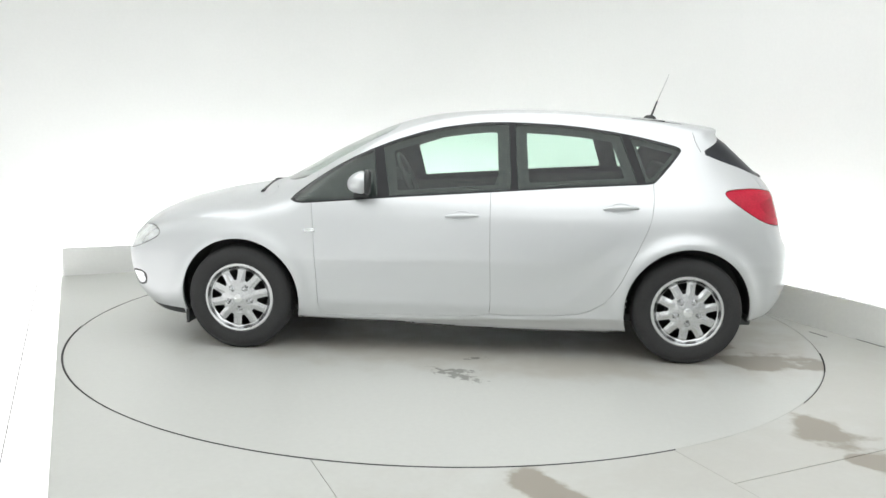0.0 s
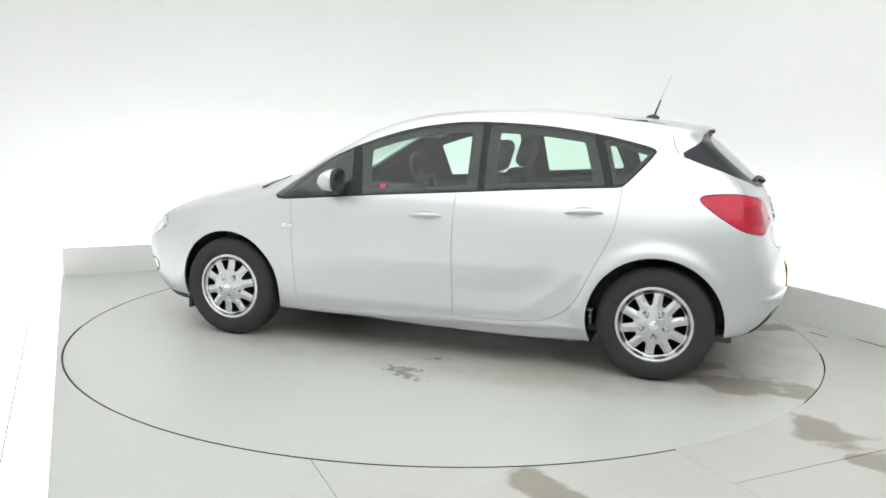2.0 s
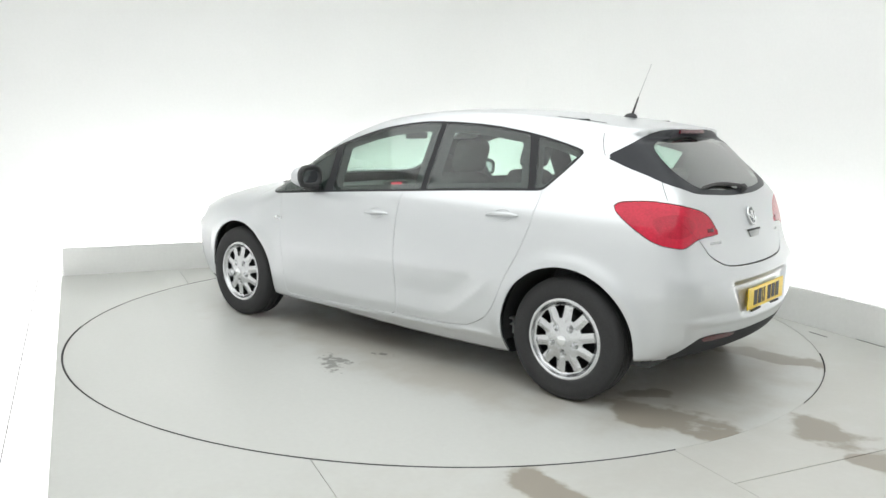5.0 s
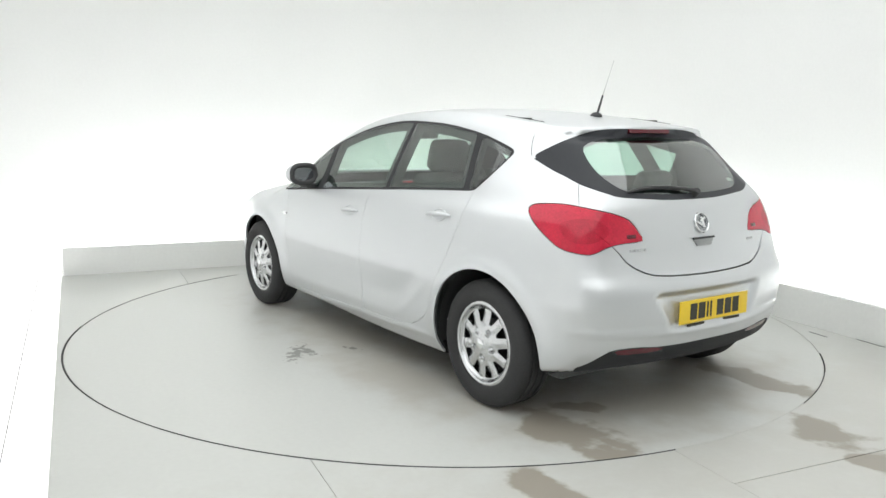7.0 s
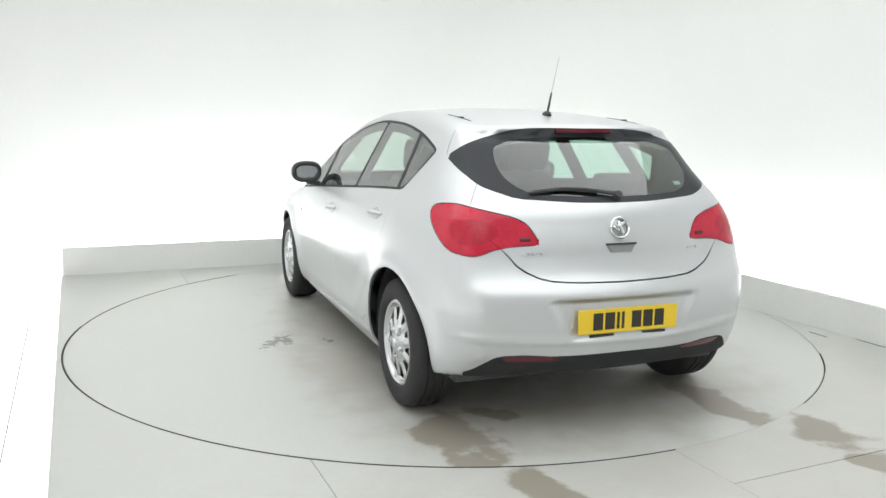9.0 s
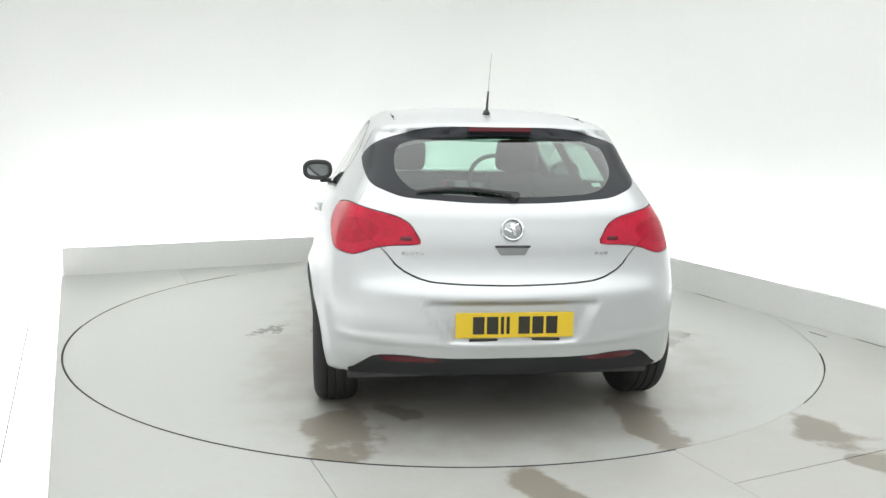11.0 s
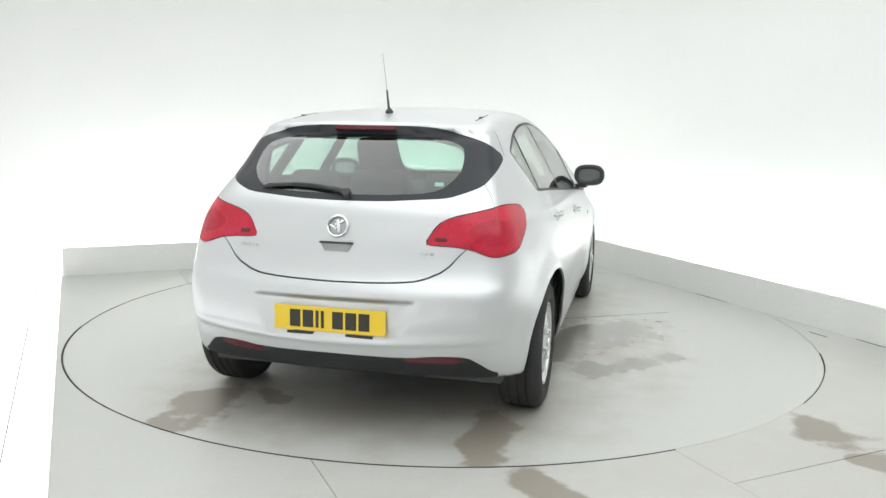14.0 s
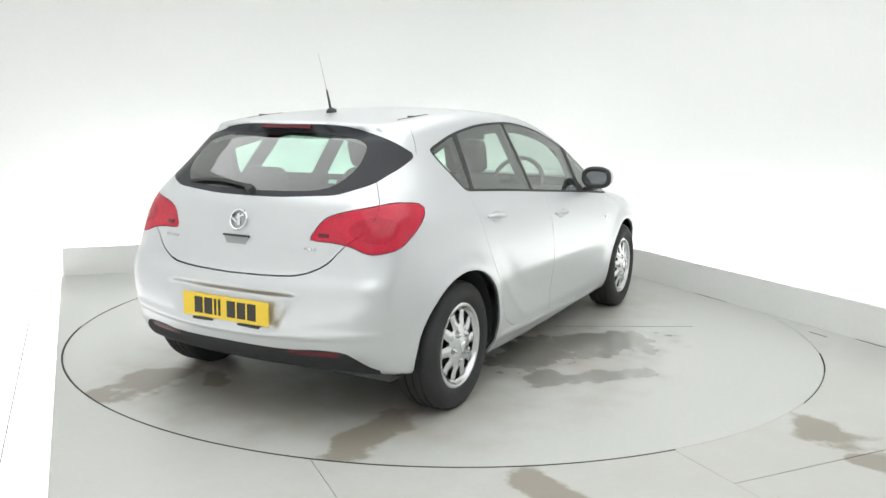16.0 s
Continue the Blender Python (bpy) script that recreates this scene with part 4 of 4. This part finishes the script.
block(bm, -0.004, 0.034, 0.0, 0.008, -0.02, -0.008, 0.003, Matrix.Rotation(radians(-30), 4, "Y"))
block(bm, -0.012, 0.004, 0.0, 0.009, -0.03, 0.028, 0.003, Matrix.Rotation(radians(15), 4, "Y"))
part("emblem", bm, CHROME, badge, "plain raised chrome shape", True)
p, n = on_back(0, 0.846)
grip = new("tailgate_handle")
grip.parent = tailgate
grip.matrix_local = Matrix.Translation(p) @ n.to_track_quat("Y", "Z").to_matrix().to_4x4()
bm = bmesh.new()
vs = block(bm, -0.078, 0.078, -0.012, 0.006, -0.021, 0.022, 0.004)
for v in vs:
    if v.co.z < 0:
        v.co.x *= 0.72
part("handle_tray", bm, HANDLE_GREY, grip, "grey handle recess", True)
bm = bmesh.new()
block(bm, -0.079, 0.079, -0.004, 0.012, 0.012, 0.022, 0.004)
part("handle_bar", bm, DARK, grip, "dark handle edge", True)
for y0, y1 in ((0.487, 0.387), (-0.374, -0.441)):
    n_bars = 5 if y0 > 0 else 3
    for k in range(n_bars):
        bm = bmesh.new()
        yy = y0 + (y1 - y0) * (k + 0.5) / n_bars
        p, n = on_back(yy, 0.830)
        w = abs(y1 - y0) / n_bars * 0.36
        block(bm, -w, w, 0.0, 0.003, -0.006, 0.006, 0.0, Matrix.Translation(p) @ n.to_track_quat("Y", "Z").to_matrix().to_4x4())
        part("plain_bar", bm, ALLOY, tailgate, "small silver bar of a model mark")
# high brake lamp under the roof's rear edge
bm = bmesh.new()
rows = []
for k in range(15):
    y = -0.152 + 0.304 * k / 14
    p, n = on_back(y, 1.372)
    rows.append([bm.verts.new(p + Vector((dx, 0, dz))) for dx, dz in ((0.03, 0.004), (-0.004, 0.004), (-0.007, -0.014), (-0.002, -0.018), (0.03, -0.018))])
for a, b in zip(rows, rows[1:]):
    for i in range(5):
        bm.faces.new((a[i], a[(i + 1) % 5], b[(i + 1) % 5], b[i]))
bm.faces.new(rows[0])
bm.faces.new(rows[-1][::-1])
part("high_brake_lamp", bm, RED_DARK, tailgate, "dark red high brake lamp", True)
# rear wiper: arm from its pivot, blade along the glass foot
wiper = new("rear_wiper")
wiper.parent = tailgate
bm = bmesh.new()
pts = []
for y, z in ((-0.02, 1.068), (0.03, 1.078), (0.15, 1.094), (0.26, 1.098)):
    p, n = on_back(y, z)
    pts.append(p + n * 0.018)
tube(bm, pts, [0.013, 0.010, 0.007, 0.005], 10)
p, n = on_back(-0.02, 1.066)
tube(bm, [p, p + n * 0.03], [0.022, 0.019], 16)
part("wiper_arm", bm, DARK, wiper, "black wiper arm", True)
bm = bmesh.new()
pts = []
for k in range(12):
    y = 0.055 + 0.36 * k / 11
    p, n = on_back(y, 1.083 + 0.014 * math.sin(math.pi * k / 11))
    pts.append(p + n * 0.011)
tube(bm, pts, [0.004] + [0.009] * 10 + [0.004], 6)
part("wiper_blade", bm, DARK, wiper, "black wiper blade", True)
# roof aerial
aerial = new("aerial")
aerial.parent = body
bm = bmesh.new()
bmesh.ops.create_uvsphere(bm, u_segments=16, v_segments=10, radius=1)
for v in bm.verts:
    v.co = Vector((-1.205 + v.co.x * 0.042, v.co.y * 0.018, 1.440 + max(v.co.z, -0.2) * 0.024))
part("aerial_foot", bm, DARK, aerial, "black aerial foot", True)
bm = bmesh.new()
tube(bm, [(-1.212, 0, 1.45), (-1.248, 0, 1.555)], [0.007, 0.0045], 8)
part("aerial_boot", bm, DARK, aerial, "black aerial boot", True)
bm = bmesh.new()
tube(bm, [(-1.246, 0, 1.55), (-1.318, 0, 1.735)], [0.0018, 0.0011], 6)
part("aerial_rod", bm, material("aerial_grey", (0.42, 0.42, 0.42), rough=0.5), aerial, "thin grey aerial rod", True)
# brackets before the rear wheels, jacking tabs under the sills
for sgn in (1, -1):
    bm = bmesh.new()
    block(bm, -1.000, -0.972, sgn * 0.80 - 0.02, sgn * 0.80 + 0.02, 0.352, 0.364, 0.002)
    block(bm, -0.998, -0.976, sgn * 0.80 - 0.02, sgn * 0.80 + 0.02, 0.318, 0.328, 0.002)
    block(bm, -0.992, -0.980, sgn * 0.78 - 0.02, sgn * 0.78 + 0.02, 0.27, 0.36, 0.002)
    part("arch_bracket", bm, HANDLE_GREY, body, "small grey bracket before the wheel")
    bm = bmesh.new()
    block(bm, -0.905, -0.860, sgn * 0.80 - 0.006, sgn * 0.80 + 0.006, 0.160, 0.215, 0.003)
    part("jacking_tab", bm, HANDLE_GREY, body, "small grey jacking tab under the sill")
# small sticker in the rear window's corner
p, n = on_back(-0.42, 1.125)
bm = bmesh.new()
block(bm, -0.020, 0.020, -0.0008, 0.0008, -0.011, 0.011)
ob = part("window_sticker", bm, WHITE, tailgate, "small pale sticker inside the rear window")
ob.matrix_local = Matrix.Translation(p - n * 0.004) @ n.to_track_quat("Y", "Z").to_matrix().to_4x4()
# air flaps
for sgn in (1, -1):
    bm = bmesh.new()
    block(bm, 1.69, 1.71, sgn * 0.74 - 0.09, sgn * 0.74 + 0.09, 0.13, 0.22, 0.004)
    part("air_flap", bm, DARK, body, "small black flap before the wheel")
# scuttle and front wiper
bm = bmesh.new()
tube(bm, [(1.30, 0.52, 0.935), (1.33, 0.1, 0.985), (1.34, -0.4, 0.955)], [0.014, 0.012, 0.008], 8)
part("front_wiper", bm, DARK, body, "black wiper on the scuttle", True)

# ---- inside ----
bm = bmesh.new()
block(bm, -1.75, 1.2, -0.72, 0.72, 0.215, 0.26, 0.01)
part("cabin_floor", bm, LINING, body, "dark cabin carpet")
bm = bmesh.new()
vs = block(bm, 0.62, 1.22, -0.70, 0.70, 0.50, 0.915, 0.05, None, 3)
for v in vs:
    if v.co.z > 0.85:
        v.co.z += 0.035 * math.cos(v.co.y * 2) - 0.02 * (v.co.x < 0.7)
part("dashboard", bm, LINING, body, "dark grey dashboard", True)
wheel_ring = new("steering_wheel")
wheel_ring.parent = body
bm = bmesh.new()
tube(bm, [(0, 0.185 * math.cos(2 * math.pi * k / 36), 0.185 * math.sin(2 * math.pi * k / 36)) for k in range(36)], 0.016, 8, True)
part("rim", bm, DARK, wheel_ring, "", True)
bm = bmesh.new()
block(bm, 0.0, 0.04, -0.07, 0.07, -0.06, 0.05, 0.02)
block(bm, 0.0, 0.02, -0.18, -0.05, -0.02, 0.02, 0.006)
block(bm, 0.0, 0.02, 0.05, 0.18, -0.02, 0.02, 0.006)
block(bm, 0.0, 0.02, -0.02, 0.02, -0.18, -0.05, 0.006)
part("spokes", bm, DARK, wheel_ring, "", True)
wheel_ring.matrix_local = pose(0.47, -0.37, 0.985, 0, 24, 0)


def front_seat(y):
    s = new("front_seat")
    s.parent = body
    bm = bmesh.new()
    block(bm, -0.18, 0.34, -0.25, 0.25, 0.30, 0.50, 0.05, None, 3)
    part("cushion", bm, SEAT, s, "charcoal seat cushion", True)
    bm = bmesh.new()
    vs = block(bm, -0.08, 0.07, -0.245, 0.245, 0.0, 0.60, 0.05, None, 3)
    for v in vs:
        v.co.y *= 1.0 - 0.22 * max(0, v.co.z - 0.25) / 0.35
    b = part("backrest", bm, SEAT, s, "charcoal backrest", True)
    b.matrix_local = pose(-0.16, 0, 0.46, 0, -17, 0)
    bm = bmesh.new()
    vs = block(bm, -0.05, 0.05, -0.135, 0.135, 0.62, 0.82, 0.045, None, 3)
    part("headrest", bm, SEAT, b, "charcoal headrest", True)
    bm = bmesh.new()
    tube(bm, [(0, -0.06, 0.56), (0, -0.06, 0.64), (0, 0.06, 0.64), (0, 0.06, 0.56)], 0.006, 8)
    part("headrest_post", bm, CHROME, b, "chrome headrest posts", True)
    s.matrix_local = pose(0.05, y, 0.045)


front_seat(0.36)
front_seat(-0.36)
bm = bmesh.new()
block(bm, -1.15, -0.62, -0.62, 0.62, 0.30, 0.52, 0.06, None, 3)
part("rear_bench", bm, SEAT, body, "charcoal rear bench", True)
bm = bmesh.new()
block(bm, -0.09, 0.05, -0.60, 0.60, 0.0, 0.56, 0.05, None, 3)
back_rest = part("rear_backrest", bm, SEAT, body, "charcoal rear backrest", True)
back_rest.matrix_local = pose(-1.10, 0, 0.48, 0, -20, 0)
for y in (0.36, -0.36):
    bm = bmesh.new()
    block(bm, -0.05, 0.04, y - 0.13, y + 0.13, 0.575, 0.70, 0.035, None, 3)
    part("headrest", bm, SEAT, back_rest, "charcoal headrest", True)
bm = bmesh.new()
block(bm, 0.455, 0.475, -0.11, 0.11, 1.275, 1.335, 0.012)
tube(bm, [(0.47, 0, 1.32), (0.50, 0, 1.355)], 0.010, 8)
part("rear_view_mirror", bm, DARK, body, "black rear-view mirror", True)
bm = bmesh.new()
block(bm, -1.72, -1.30, -0.52, 0.52, 0.985, 1.0, 0.004)
part("parcel_shelf", bm, LINING, body, "dark grey parcel shelf")
bm = bmesh.new()
block(bm, 0.64, 0.70, -0.10, 0.10, 0.90, 0.965, 0.008)
part("display_hood", bm, DARK, body, "black display hood on the dashboard", True)
bm = bmesh.new()
block(bm, 0.634, 0.6395, -0.03, 0.075, 0.926, 0.956, 0.001)
part("display", bm, glow("red_display", (1.0, 0.05, 0.10), 0.75), body, "glowing red dashboard display")
# joints between the roof's sides and the spoiler
for sgn in (1, -1):
    bm = bmesh.new()
    pts = []
    for x, z in ((-1.412, 1.243), (-1.396, 1.27), (-1.383, 1.30), (-1.375, 1.33), (-1.370, 1.355)):
        p, n = on_side(x, z, sgn)
        pts.append(p - n * 0.0006)
    tube(bm, pts, 0.0017, 6)
    part("spoiler_joint", bm, GAP, body, "fine dark joint of the roof spoiler")
# ditch joints along the roof's edges, with the bar fixings in them
for sgn in (1, -1):
    bm = bmesh.new()
    pts = []
    for k in range(14):
        x, y = -1.32 + 0.30 * k / 13, 0.484
        pts.append((x, sgn * y, float(curve(np.array([x]), TOP)[0] - curve(np.array([x]), CROWN)[0] * y * y) + 0.0005))
    tube(bm, pts, 0.0022, 6)
    part("roof_joint", bm, DARK, body, "dark joint strip along the roof edge")
    x = -1.16
    z = float(curve(np.array([x]), TOP)[0] - curve(np.array([x]), CROWN)[0] * y * y)
    bm = bmesh.new()
    block(bm, x - 0.06, x + 0.06, sgn * y - 0.005, sgn * y + 0.005, z - 0.02, z + 0.004, 0.002)
    part("roof_bar_fixing", bm, DARK, body, "small dark roof bar fixing")
# underside
bm = bmesh.new()
block(bm, -1.39, -1.29, -0.62, 0.62, 0.24, 0.31, 0.02)
part("rear_axle", bm, STEEL, car, "dark rear axle beam", True)
bm = bmesh.new()
vs = block(bm, -1.86, -1.62, -0.35, 0.42, 0.245, 0.34, 0.045, None, 3)
part("silencer", bm, STEEL, car, "dark exhaust silencer", True)


# ---- motion: the table turns steadily and carries the car ----
def motions():
    table_rows, car_rows = [], []
    for k in range(65):
        t = k * 0.25
        turn = Matrix.Rotation(radians(START + SPEED * t), 4, "Z")
        table_rows.append((t, turn))
        car_rows.append((t, turn @ Matrix.Translation((CAR_AT[0], CAR_AT[1], 0.0))))
    walk(turntable, table_rows)
    walk(car, car_rows)


motions()
